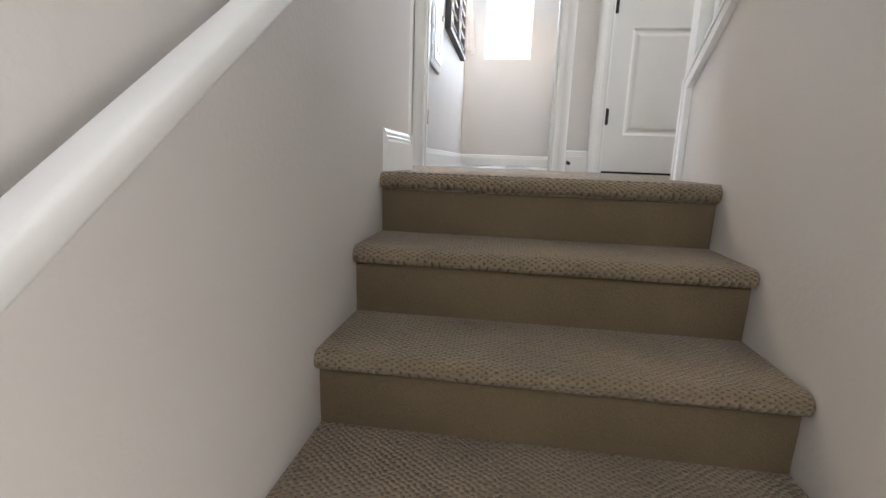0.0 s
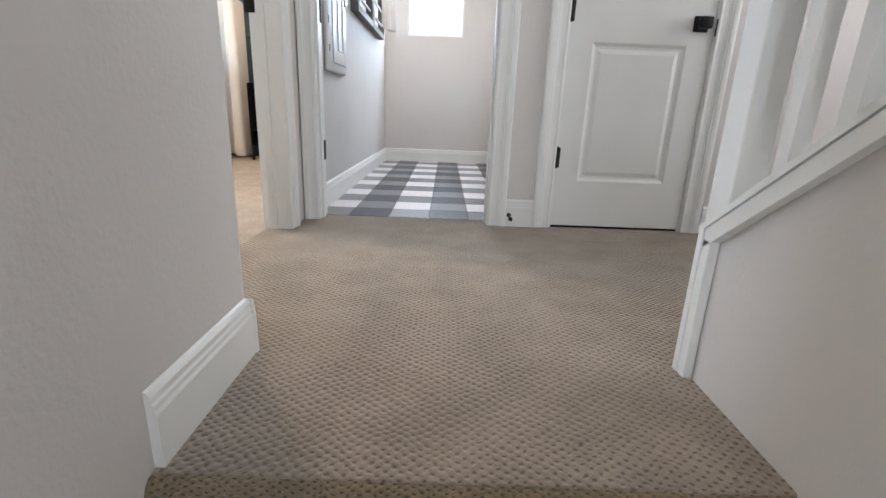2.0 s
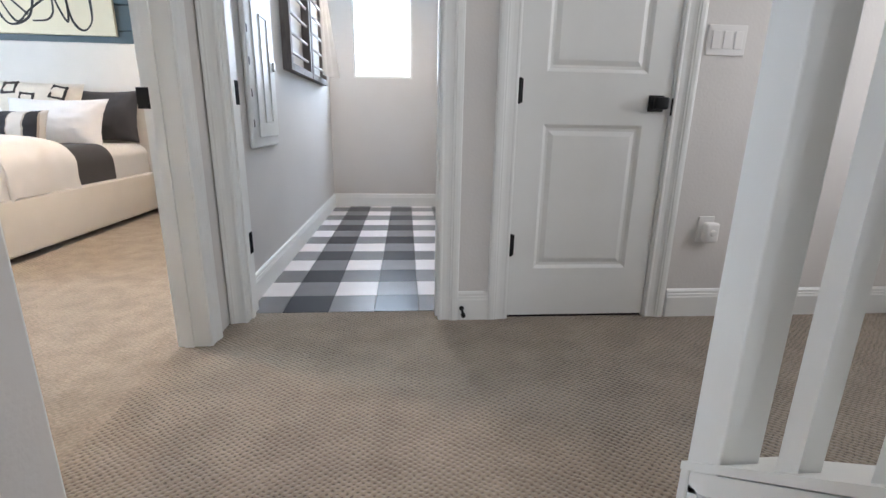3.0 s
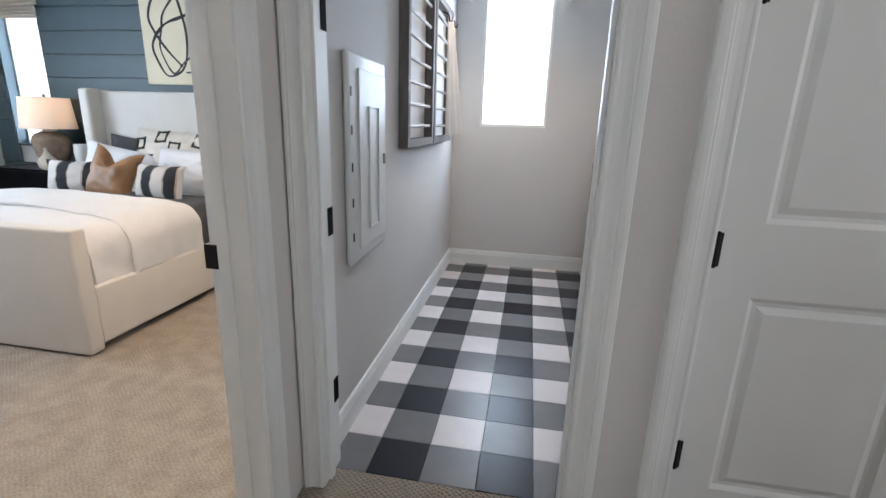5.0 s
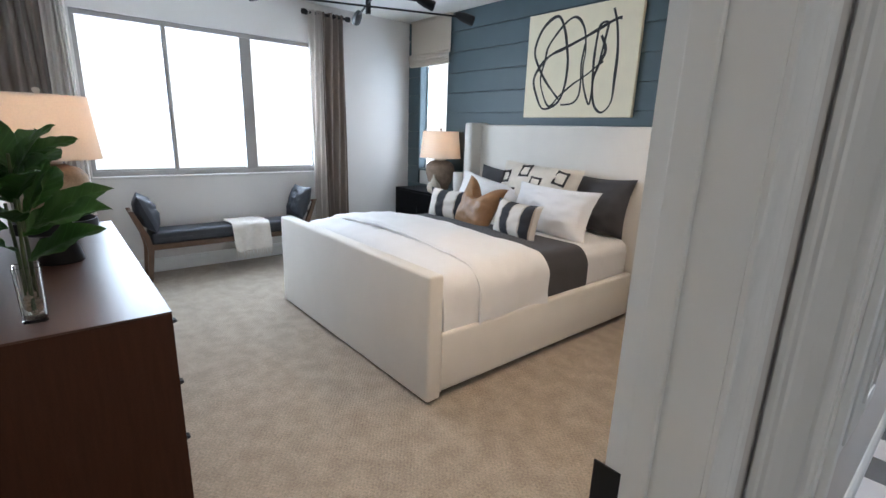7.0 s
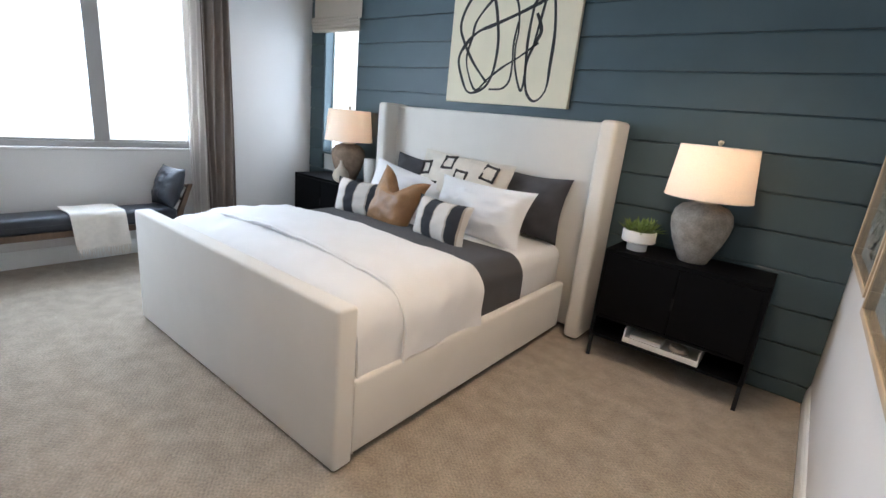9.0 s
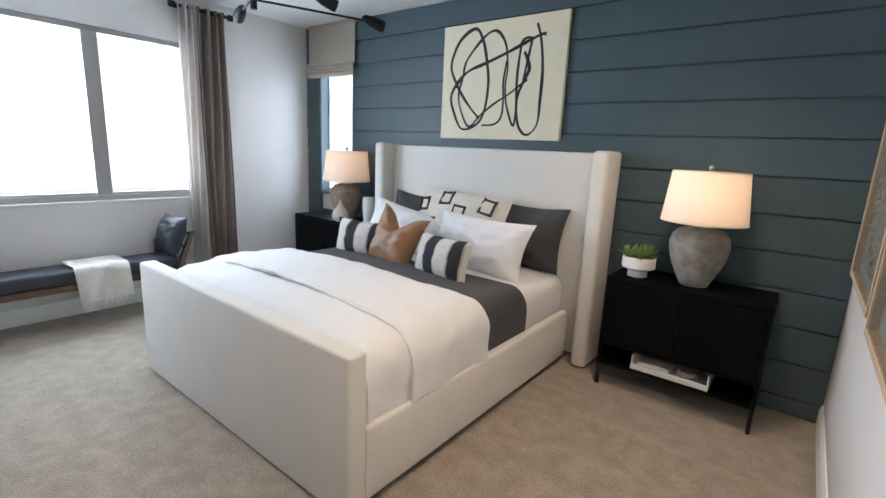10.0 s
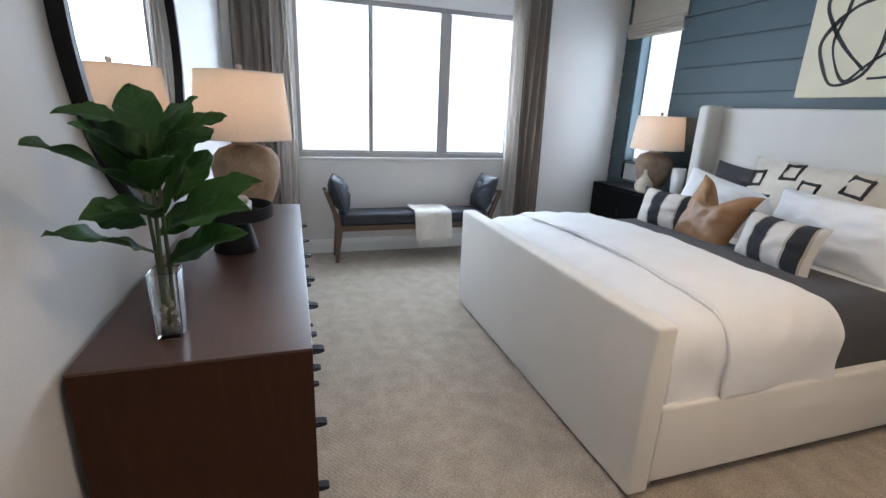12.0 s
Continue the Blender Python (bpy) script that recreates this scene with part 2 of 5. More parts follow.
SHEET = mat("white_cotton", (0.72, 0.712, 0.705), 0.9, var=0.015, scale=6, bump=0.5, bscale=14, sheen=0.1)
GREYSHEET = mat("charcoal_cotton", (0.052, 0.050, 0.053), 0.95, var=0.08, scale=12, bump=0.5, bscale=300, sheen=0.06, fine=0.1)
PATTERN = mat("cream_woven_cotton", (0.66, 0.60, 0.51), 0.95, var=0.10, scale=9, bump=0.9, bscale=120, fine=0.06)
BLACKYARN = mat("dark_yarn", (0.045, 0.04, 0.038), 0.95, bump=0.8, bscale=300)
LEATHER = mat("tan_leather", (0.27, 0.135, 0.055), 0.5, var=0.2, scale=7, bump=0.3, bscale=60, fine=0.08, fscale=120)
PULLLEATHER = mat("black_pull_leather", (0.014, 0.015, 0.018), 0.65, spec=0.15, var=0.15, scale=30)
DARKLEATHER = mat("blue_black_leather", (0.022, 0.026, 0.035), 0.48, var=0.15, scale=10, bump=0.35, bscale=60)
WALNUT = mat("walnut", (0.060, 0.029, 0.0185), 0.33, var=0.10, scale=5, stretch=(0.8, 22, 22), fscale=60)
# same walnut with upright grain, darkened for the shade on the dresser's end
WALNUTV = mat("shaded_walnut_upright", (0.038, 0.0155, 0.0085), 0.42, spec=0.15, var=0.14, scale=5, stretch=(14, 14, 1.2), fine=0.12, fscale=60)
BENCHWOOD = mat("bench_walnut", (0.11, 0.06, 0.034), 0.45, var=0.2, scale=6, stretch=(10, 10, 1.5))
OAK = mat("light_oak", (0.47, 0.35, 0.23), 0.5, var=0.12, scale=6, bump=0.1, bscale=80, stretch=(6, 1, 6), fine=0.06, fscale=200)
CERAMIC = mat("grey_stoneware", (0.30, 0.265, 0.225), 0.85, var=0.28, scale=14, bump=0.8, bscale=45, fine=0.15, fscale=90)
# brown glaze, its tone darkened for standing against the bright window
BROWNCER = mat("brown_stoneware", (0.26, 0.185, 0.13), 0.8, var=0.25, scale=14, bump=0.7, bscale=45, fine=0.12, fscale=90)
WHITECER = mat("white_ceramic", (0.74, 0.73, 0.70), 0.45, var=0.03, scale=20, bump=0.05)
SANDCER = mat("sand_ceramic", (0.52, 0.45, 0.36), 0.7, var=0.08, scale=20, bump=0.2)
CURTAIN = mat("taupe_linen", (0.175, 0.140, 0.116), 0.95, var=0.05, scale=30, bump=0.4, bscale=500, sheen=0.2, fine=0.08, fscale=700)
CURTAINLIGHT = cloth_shade_mat("pale_lining", (0.74, 0.70, 0.66), 0.55)
ROMAN = cloth_shade_mat("oat_linen", (0.60, 0.54, 0.46), 0.3)
LAMPSHADE = cloth_shade_mat("lamp_linen", (0.84, 0.77, 0.67), 0.20)
WINFRAME = mat("grey_window_frame", (0.33, 0.315, 0.30), 0.5, var=0.03)
GLASS = glass_mat("glass")
VASEGLASS = clear_glass_mat("vase_glass")
ARGLASS = glass_mat("low_glare_glass", gloss=0.45)
CANVAS = mat("cream_canvas", (0.78, 0.70, 0.52), 0.9, var=0.03, scale=6, bump=0.3, bscale=400)
INK = mat("black_brush_ink", (0.022, 0.02, 0.018), 0.7, var=0.3, scale=30)
THROW = mat("ivory_knit", (0.74, 0.70, 0.64), 0.95, var=0.05, scale=30, bump=0.8, bscale=250, sheen=0.3)
LEAF = leaf_mat("fiddle_leaf", (0.024, 0.070, 0.017))
SUCC = mat("succulent_leaf", (0.15, 0.22, 0.055), 0.5, var=0.3, scale=40)
STEM = mat("green_stem", (0.05, 0.075, 0.025), 0.6, var=0.2)
DRYLEAF = mat("dried_leaf", (0.36, 0.33, 0.26), 0.8, var=0.3, scale=25, bump=0.3, bscale=80)
PEBBLE = mat("pebbles", (0.34, 0.26, 0.20), 0.5, var=0.5, scale=40)
MIRROR = mat("mirror_glass", (0.92, 0.93, 0.93), 0.01, metal=1.0, var=0.0)
MATBOARD = mat("grey_mat_board", (0.40, 0.40, 0.38), 0.9, var=0.02)
PLASTIC = mat("white_plastic", (0.78, 0.77, 0.75), 0.35, var=0.01)
ENAMEL = mat("white_enamel", (0.78, 0.78, 0.79), 0.22, var=0.01)
DARKGLASS = mat("dark_glass_door", (0.02, 0.02, 0.022), 0.08, var=0.0)
GREYPANEL = mat("grey_control_panel", (0.07, 0.068, 0.068), 0.3, var=0.05)
STEEL = mat("brushed_nickel", (0.55, 0.53, 0.5), 0.3, metal=1.0, var=0.05)
DOWEL = mat("grey_dowel", (0.42, 0.40, 0.38), 0.6, var=0.1, scale=20)
RACKGREY = mat("weathered_grey_wood", (0.15, 0.135, 0.125), 0.7, var=0.2, scale=12, bump=0.2, bscale=60, stretch=(8, 8, 1))
TOWEL = mat("cream_towel", (0.80, 0.77, 0.73), 0.98, var=0.05, bump=0.9, bscale=300)
BRASS = mat("aged_brass", (0.45, 0.27, 0.12), 0.35, metal=1.0, var=0.1)
BOOK = mat("pale_book", (0.62, 0.58, 0.5), 0.7, var=0.05)
BULB = emit_mat("bulb", (1.0, 0.7, 0.4), 5)
CANLIGHT = emit_mat("downlight", (1.0, 0.85, 0.65), 6)
SPEAKER = mat("speaker_grille", (0.62, 0.61, 0.59), 0.8, var=0.02, bump=0.5, bscale=600)

# ---- mesh helpers ----


def box_into(bm, x0, x1, y0, y1, z0, z1, bev=0.0, seg=2):
    g = bmesh.ops.create_cube(bm, size=1)
    bmesh.ops.scale(bm, vec=(x1 - x0, y1 - y0, z1 - z0), verts=g["verts"])
    bmesh.ops.translate(bm, vec=((x0 + x1) / 2, (y0 + y1) / 2, (z0 + z1) / 2), verts=g["verts"])
    if bev:
        es = list({e for v in g["verts"] for e in v.link_edges})
        bmesh.ops.bevel(bm, geom=es, offset=bev, segments=seg, affect="EDGES", profile=0.5)
    return bm


def box(x0, x1, y0, y1, z0, z1, bev=0.0, seg=2):
    return box_into(bmesh.new(), x0, x1, y0, y1, z0, z1, bev, seg)


def lathe(profile, n=40):
    bm = bmesh.new()
    rings = []
    for r, z in profile:
        rings.append([bm.verts.new((r * math.cos(2 * math.pi * i / n), r * math.sin(2 * math.pi * i / n), z)) for i in range(n)])
    for a, b in zip(rings, rings[1:]):
        for i in range(n):
            bm.faces.new((a[i], a[(i + 1) % n], b[(i + 1) % n], b[i]))
    for ring in (rings[0], rings[-1]):
        if math.hypot(ring[0].co.x, ring[0].co.y) > 0.0015:
            bm.faces.new(ring)
    bmesh.ops.remove_doubles(bm, verts=bm.verts, dist=0.0003)
    return bm


def tube(pts, r, n=10, r_end=None, bm=None):
    bm = bm or bmesh.new()
    pts = [Vector(p) for p in pts]
    rings = []
    for i, p in enumerate(pts):
        d = (pts[min(i + 1, len(pts) - 1)] - pts[max(i - 1, 0)]).normalized()
        s = d.cross(Vector((0, 0, 1)) if abs(d.z) < 0.95 else Vector((1, 0, 0))).normalized()
        u = s.cross(d)
        rr = r if r_end is None else r + (r_end - r) * i / (len(pts) - 1)
        rings.append([bm.verts.new(p + rr * (math.cos(2 * math.pi * k / n) * s + math.sin(2 * math.pi * k / n) * u)) for k in range(n)])
    for a, b in zip(rings, rings[1:]):
        for k in range(n):
            bm.faces.new((a[k], a[(k + 1) % n], b[(k + 1) % n], b[k]))
    bm.faces.new(rings[0][::-1])
    bm.faces.new(rings[-1])
    return bm


def sweep(section, pts, up=(0, 0, 1)):
    """A moulding: section of (out, up) pairs carried along a straight line, out to the line's left."""
    bm = bmesh.new()
    a, b = Vector(pts[0]), Vector(pts[1])
    d = (b - a).normalized()
    u = Vector(up)
    o = u.cross(d).normalized()
    r0 = [bm.verts.new(a + o * s + u * h) for s, h in section]
    r1 = [bm.verts.new(b + o * s + u * h) for s, h in section]
    n = len(section)
    for i in range(n):
        bm.faces.new((r0[i], r0[(i + 1) % n], r1[(i + 1) % n], r1[i]))
    bm.faces.new(r0[::-1])
    bm.faces.new(r1)
    return bm


def part(name, bm, material, parent=None, label="", smooth=False, m=None):
    """One mesh object under a thing or under a part, in the parent's own space."""
    bmesh.ops.recalc_face_normals(bm, faces=bm.faces)
    me = bpy.data.meshes.new(name)
    bm.to_mesh(me)
    bm.free()
    me.materials.append(material)
    if smooth:
        me.polygons.foreach_set("use_smooth", [True] * len(me.polygons))
        me.set_sharp_from_angle(angle=radians(42))
    ob = new(name, me)
    if parent is not None:
        ob.parent = parent
    if m is not None:
        ob.matrix_basis = m
    if label:
        tagged(ob, label)
    return ob


def thing(name, m, label, category, group="", kind=""):
    e = new(name)
    e.empty_display_size = 0.1
    e.matrix_basis = m
    return tagged(e, label, category, group, kind)


def structure(name, bm, material, label, category, smooth=False):
    return tagged(part(name, bm, material, smooth=smooth), label, category, kind="structure")


def at(x, y, z, rz=0):
    return pose(x, y, z, 0, 0, rz)


def sheet(fn, nu, nv, thick=0.0, closed=False):
    """A surface from fn(u, v), both 0 to 1; given a thickness, it is made solid."""
    bm = bmesh.new()
    vs = [[bm.verts.new(fn(i / nu, j / nv)) for j in range(nv + 1)] for i in range(nu + 1)]
    for i in range(nu):
        for j in range(nv):
            bm.faces.new((vs[i][j], vs[i + 1][j], vs[i + 1][j + 1], vs[i][j + 1]))
    bmesh.ops.recalc_face_normals(bm, faces=bm.faces)
    if thick:
        bmesh.ops.solidify(bm, geom=bm.faces[:], thickness=thick)
    return bm


# ---- structure ----
H = 2.70          # ceiling
XB, XH, XE = -0.375, -0.265, -0.327    # the wall between bedroom and hall or laundry
XW = -5.20        # west wall, inner face
YN = 6.61         # bedroom north wall, face of its boards
XL = -0.236       # laundry west wall, face to the laundry
YL = 6.68         # laundry north wall
YS = 2.655        # bedroom south wall
YC = 3.73         # hall north wall, face to the hall
DOORH = 2.40


def wall(name, boxes, label="light warm grey painted wall with fine texture", material=PAINT):
    bm = bmesh.new()
    for b in boxes:
        box_into(bm, *b)
    return structure(name, bm, material, label, "wall")


# north-south wall with the bedroom doorway
wall("wall_bedroom_east", [(XB, XH, 2.385, 2.68, 0, H), (XB, XH, 2.68, 3.52, DOORH + 0.02, H), (XB, XH, 3.52, 3.66, 0, H), (XE, XH, 3.66, 3.87, 0, H), (XE, XL, 3.87, 6.80, 0, H)])
wall("wall_stair_west", [(XB, 0.0, -2.6, 2.385, -2.4, H)])
# hall north wall with the laundry doorway and closet door
wall("wall_hall_north", [(XH, -0.205, YC, 3.87, 0, H), (-0.205, 0.668, YC, 3.87, DOORH + 0.02, H), (0.668, 0.952, YC, 3.87, 0, H),
                         (0.952, 1.635, YC, 3.87, DOORH + 0.02, H), (1.635, 3.2, YC, 3.87, 0, H)])
wall("wall_closet_back", [(0.952, 1.635, 3.88, 3.95, 0, H)])
# bedroom: west wall with the wide window, south wall, north wall behind the boards
WY0, WY1, WZ0, WZ1 = 3.22, 5.31, 0.93, 2.30
wall("wall_bedroom_west", [(XW - 0.16, XW, YS - 0.1, WY0, 0, H), (XW - 0.16, XW, WY0, WY1, 0, WZ0), (XW - 0.16, XW, WY0, WY1, WZ1, H), (XW - 0.16, XW, WY1, 6.80, 0, H)])
wall("wall_bedroom_south", [(XW, XB, YS - 0.12, YS, 0, H)])
SX0, SX1 = -4.97, -4.43
wall("wall_bedroom_north", [(XW, SX0, YN + 0.02, YN + 0.17, 0, H), (SX0, SX1, YN + 0.02, YN + 0.17, 0, 0.95), (SX0, SX1, YN + 0.02, YN + 0.17, WZ1, H), (SX1, XE, YN + 0.02, YN + 0.17, 0, H)])
# laundry
LX0, LX1, LZ0, LZ1 = 0.0, 0.575, 1.28, 2.36
wall("wall_laundry_north", [(XL, LX0, YL, YL + 0.14, 0, H), (LX0, LX1, YL, YL + 0.14, 0, LZ0), (LX0, LX1, YL, YL + 0.14, LZ1, H), (LX1, 1.75, YL, YL + 0.14, 0, H)])
wall("wall_laundry_east", [(1.65, 1.75, 3.95, YL, 0, H), (0.80, 0.92, 3.87, 4.55, 0, H), (0.92, 1.65, 3.95, 4.05, 0, H)])
# stair hall
# hall window opening, and a lower one added for the foyer fill
wall("wall_hall_east", [(3.2, 3.3, -2.6, -2.0, -2.4, H + 1.6), (3.2, 3.3, -2.0, 0.2, -2.4, -1.8), (3.2, 3.3, -2.0, 0.2, 0.0, H + 1.6), (3.2, 3.3, 0.2, 2.5, -2.4, H + 1.6), (3.2, 3.3, 3.4, 3.87, 0, H + 1.6), (3.2, 3.3, 2.5, 3.4, -2.4, 0.95), (3.2, 3.3, 2.5, 3.4, 2.25, H + 1.6)])
# the opening in this unseen wall is added for the stairwell fill
wall("wall_stair_south", [(XB, 3.3, -2.7, -2.6, -2.4, 1.7), (XB, -0.15, -2.7, -2.6, 1.7, H + 1.6), (1.35, 3.3, -2.7, -2.6, 1.7, H + 1.6), (-0.15, 1.35, -2.7, -2.6, 3.0, H + 1.6)])
wall("wall_upper_flight_east", [(2.15, 2.25, -2.6, 2.3, 0, H + 1.5)])
structure("ceiling", box(XW - 0.16, 3.3, 1.9, 6.9, H, H + 0.1), CEIL, "white painted textured ceiling", "ceiling")
structure("ceiling_stairwell", box(XB, 3.3, -2.7, 1.9, H + 1.5, H + 1.6), CEIL, "white painted stairwell ceiling", "ceiling")
wall("wall_stairwell_header", [(XB, 3.2, 1.9, 2.0, H + 0.1, H + 1.5)])

# floors
bm = bmesh.new()
box_into(bm, XH, 3.2, 2.385, 3.826, -0.12, 0)
box_into(bm, XB, XH, 2.68, 3.52, -0.12, 0)
box_into(bm, 0.0, 0.982, 2.020, 2.385, -0.05, 0.0035, 0.002, 2)
structure("floor", bm, CARPET, "beige woven loop-pile carpet with trodden patches", "carpet")
bm = bmesh.new()
box_into(bm, XW, XB, YS, YN + 0.02, -0.12, 0)
box_into(bm, XB, XE, 3.66, YN + 0.02, -0.12, 0)
structure("floor_bedroom", bm, BEDCARPET, "beige loop-pile bedroom carpet with trodden patches", "carpet")
structure("floor_laundry", box(XL, 1.65, 3.827, YL, -0.12, -0.006), GROUT, "grey grout bed under chequered laundry tiles", "floor")
structure("ground", box(-400, 400, -400, 400, -6.2, -6.0), mat("pale_ground", (0.42, 0.40, 0.36), 0.9, scale=0.05, var=0.2), "pale dry ground outside", "ground")
def haze_mat(name):
    """Bright hazy sky over a faint far plain."""
    m = bpy.data.materials.new(name)
    m.use_nodes = True
    N, L = m.node_tree.nodes, m.node_tree.links
    sx = N.new("ShaderNodeSeparateXYZ")
    co = N.new("ShaderNodeTexCoord").outputs["Object"]
    L.new(co, sx.inputs[0])
    n = N.new("ShaderNodeTexNoise")
    n.inputs["Scale"].default_value, n.inputs["Detail"].default_value = 0.25, 8
    L.new(co, n.inputs["Vector"])
    ad = N.new("ShaderNodeMath")
    ad.operation = "MULTIPLY_ADD"
    ad.inputs[1].default_value = 2.2
    L.new(n.outputs["Fac"], ad.inputs[0])
    L.new(sx.outputs[2], ad.inputs[2])
    r = N.new("ShaderNodeValToRGB")
    mr = N.new("ShaderNodeMapRange")
    mr.inputs[1].default_value, mr.inputs[2].default_value = -6, 6
    L.new(ad.outputs[0], mr.inputs[0])
    e = r.color_ramp.elements
    e[0].position, e[0].color = 0.12, (0.46, 0.46, 0.46, 1)
    e[1].position, e[1].color = 0.40, (1.0, 1.0, 1.0, 1)
    L.new(mr.outputs[0], r.inputs[0])
    em = N.new("ShaderNodeEmission")
    em.inputs[1].default_value = 1.7
    L.new(r.outputs[0], em.inputs[0])
    L.new(em.outputs[0], N["Material Output"].inputs[0])
    return m


HAZE = haze_mat("hazy_distance")
structure("backdrop", box(-60.2, -60, -80, 80, -6, 60), HAZE, "bright hazy sky over distant plain", "backdrop")
structure("backdrop", box(-60, 60, 60, 60.2, -6, 60), HAZE, "bright hazy sky over distant plain", "backdrop")
structure("floor_lower", box(XB, 3.2, -2.6, 2.3, -2.5, -2.4), CARPET, "beige carpet at the foot of the stairs", "carpet")

# ---- stairs ----
RISE, RUN, NOSE_Y = 0.183, 0.252, 2.0
stairs = thing("staircase", at(0.489, 1.0, -2.4), "carpeted straight stairs with rounded nosings, beige loop pile", "stairs", kind="structure")


def strip(prof, wob):
    """A run of carpet across the stair with the given section of (y, z), closed."""
    bm = bmesh.new()
    nx = 24
    n = len(prof)
    rows = []
    for i in range(nx + 1):
        x = (-0.5 + i / nx) * 0.978
        rows.append([bm.verts.new((x, y + wob * noise.noise((x * 6, 0, k)), z + 0.6 * wob * noise.noise((x * 5, 3, k)))) for k, (y, z) in enumerate(prof)])
    for a, b in zip(rows, rows[1:]):
        for k in range(n):
            bm.faces.new((a[k], a[(k + 1) % n], b[(k + 1) % n], b[k]))
    bm.faces.new(rows[0])
    bm.faces.new(rows[-1][::-1])
    return bm


# tread with its rounded nosing, nose at y 0 and top at z 0; riser set back under it
TREAD = [(0.034, -0.045), (0.012, -0.044), (0.002, -0.035), (-0.002, -0.022), (0.002, -0.010), (0.011, -0.002), (0.024, 0.0), (0.30, 0.0), (0.30, -0.045)]
RISER = [(0.034, -RISE - 0.002), (0.030, -0.10), (0.029, -0.046), (0.06, -0.046), (0.06, -RISE - 0.002)]
tread = riser = None


def step(parent, m):
    global tread, riser
    if tread is None:
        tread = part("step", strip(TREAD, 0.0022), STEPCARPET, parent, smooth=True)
        riser = part("riser", strip(RISER, 0.002), RISERCARPET, tread, "flat stretched carpet, its shade put into the colour", True)
        tread.matrix_basis = m
        return
    t_ = new("step", tread.data)
    t_.parent, t_.matrix_basis = parent, m
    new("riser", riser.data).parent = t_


for k in range(13):
    step(stairs, at(0, NOSE_Y - 1.0 - RUN * k, 2.4 - RISE * k))

# knee wall of the upper flight, its cap, balusters and rail
SL = 0.725


def slope_prism(x0, x1, y0, y1, zlo0, zlo1, zhi0, zhi1):
    bm = bmesh.new()
    v = [bm.verts.new(p) for p in ((x0, y0, zlo0), (x1, y0, zlo0), (x1, y1, zlo1), (x0, y1, zlo1), (x0, y0, zhi0), (x1, y0, zhi0), (x1, y1, zhi1), (x0, y1, zhi1))]
    for f in ((0, 1, 2, 3), (4, 5, 6, 7), (0, 1, 5, 4), (1, 2, 6, 5), (2, 3, 7, 6), (3, 0, 4, 7)):
        bm.faces.new([v[i] for i in f])
    return bm


KY, KZ = 2.375, 0.316
yb = -1.6
# full depth stops at y 0.55, out of view, to let the foyer fill through
structure("wall_knee", slope_prism(0.982, 1.102, KY - 0.03, 0.55, -2.4, -2.4, KZ - 0.005, KZ + SL * (KY - 0.03 - 0.55)), PAINT, "light grey sloping knee wall of the upper flight", "wall")
structure("wall_knee_upper", slope_prism(0.982, 1.102, 0.55, yb, KZ + SL * 1.8 - 0.55, KZ + SL * (KY - yb) - 0.6, KZ + SL * (KY - 0.03 - 0.55), KZ + SL * (KY - 0.03 - yb)), PAINT, "light grey side of the upper flight", "wall")
guard = thing("stair_guard", at(1.042, KY, 0), "white painted stair guard with square balusters on a sloping cap", "railing")


def sloped(x0, x1, lo, hi, y0=0.0, y1=yb - KY):
    return slope_prism(x0, x1, y0, y1, lo - SL * y0, lo - SL * y1, hi - SL * y0, hi - SL * y1)


part("cap", sloped(-0.083, 0.083, KZ + 0.012, KZ + 0.028, 0.012), TRIM, guard)
part("end_cap", box(-0.0825, 0.0825, -0.0075, 0.012, 0.0, KZ + 0.020, 0.003), TRIM, guard)
for x0, x1 in ((-0.080, -0.060), (0.060, 0.080)):
    part("face_trim", sloped(x0, x1, KZ - 0.030, KZ + 0.009, -0.0085), TRIM, guard)
    part("end_trim", box(x0, x1, -0.034, -0.008, 0.0, KZ - 0.004, 0.002), TRIM, guard)
part("newel", box(-0.078, -0.016, -0.062, 0.006, KZ + 0.01, 1.35, 0.003), TRIM, guard, "thicker square end post")
for i in range(14):
    y = -0.152 - 0.106 * i
    zb = KZ + 0.026 - SL * y
    part("baluster", slope_prism(-0.064, -0.034, y + 0.015, y - 0.015, zb - SL * 0.015 - 0.002, zb + SL * 0.015 - 0.002, zb + 0.774, zb + 0.774 + SL * 0.03), TRIM, guard)
part("handrail", sloped(-0.082, -0.020, KZ + 0.79, KZ + 0.85, -0.068), TRIM, guard)

upper = thing("upper_flight", at(1.635, 2.3, 0), "carpeted flight rising beside the knee wall", "stairs", kind="structure")
for k in range(10):
    step(upper, pose(0, -RUN * k, RISE * (k + 1), 0, 0, 180))

# wall handrail of the lower flight
rail = thing("wall_handrail", at(0.0, 1.0, 0.15), "white painted wooden handrail on nickel brackets", "handrail")
RS = 0.75


def rail_z(y):
    return 0.110 + RS * (y - 1.0)


bm = bmesh.new()
prof = [(0.060 + 0.024 * math.copysign(abs(math.cos(a)) ** 0.5, math.cos(a)), -0.040 + 0.022 * math.copysign(abs(math.sin(a)) ** 0.5, math.sin(a))) for a in [2 * math.pi * k / 20 for k in range(20)]]
ra = [bm.verts.new((px, -2.6, rail_z(-1.6) - 0.15 + pz)) for px, pz in prof]
rb = [bm.verts.new((px, 0.95, rail_z(1.95) - 0.15 + pz)) for px, pz in prof]
for i in range(20):
    bm.faces.new((ra[i], ra[(i + 1) % 20], rb[(i + 1) % 20], rb[i]))
bm.faces.new(ra)
bm.faces.new(rb[::-1])
part("rail", bm, TRIM, rail, smooth=True)
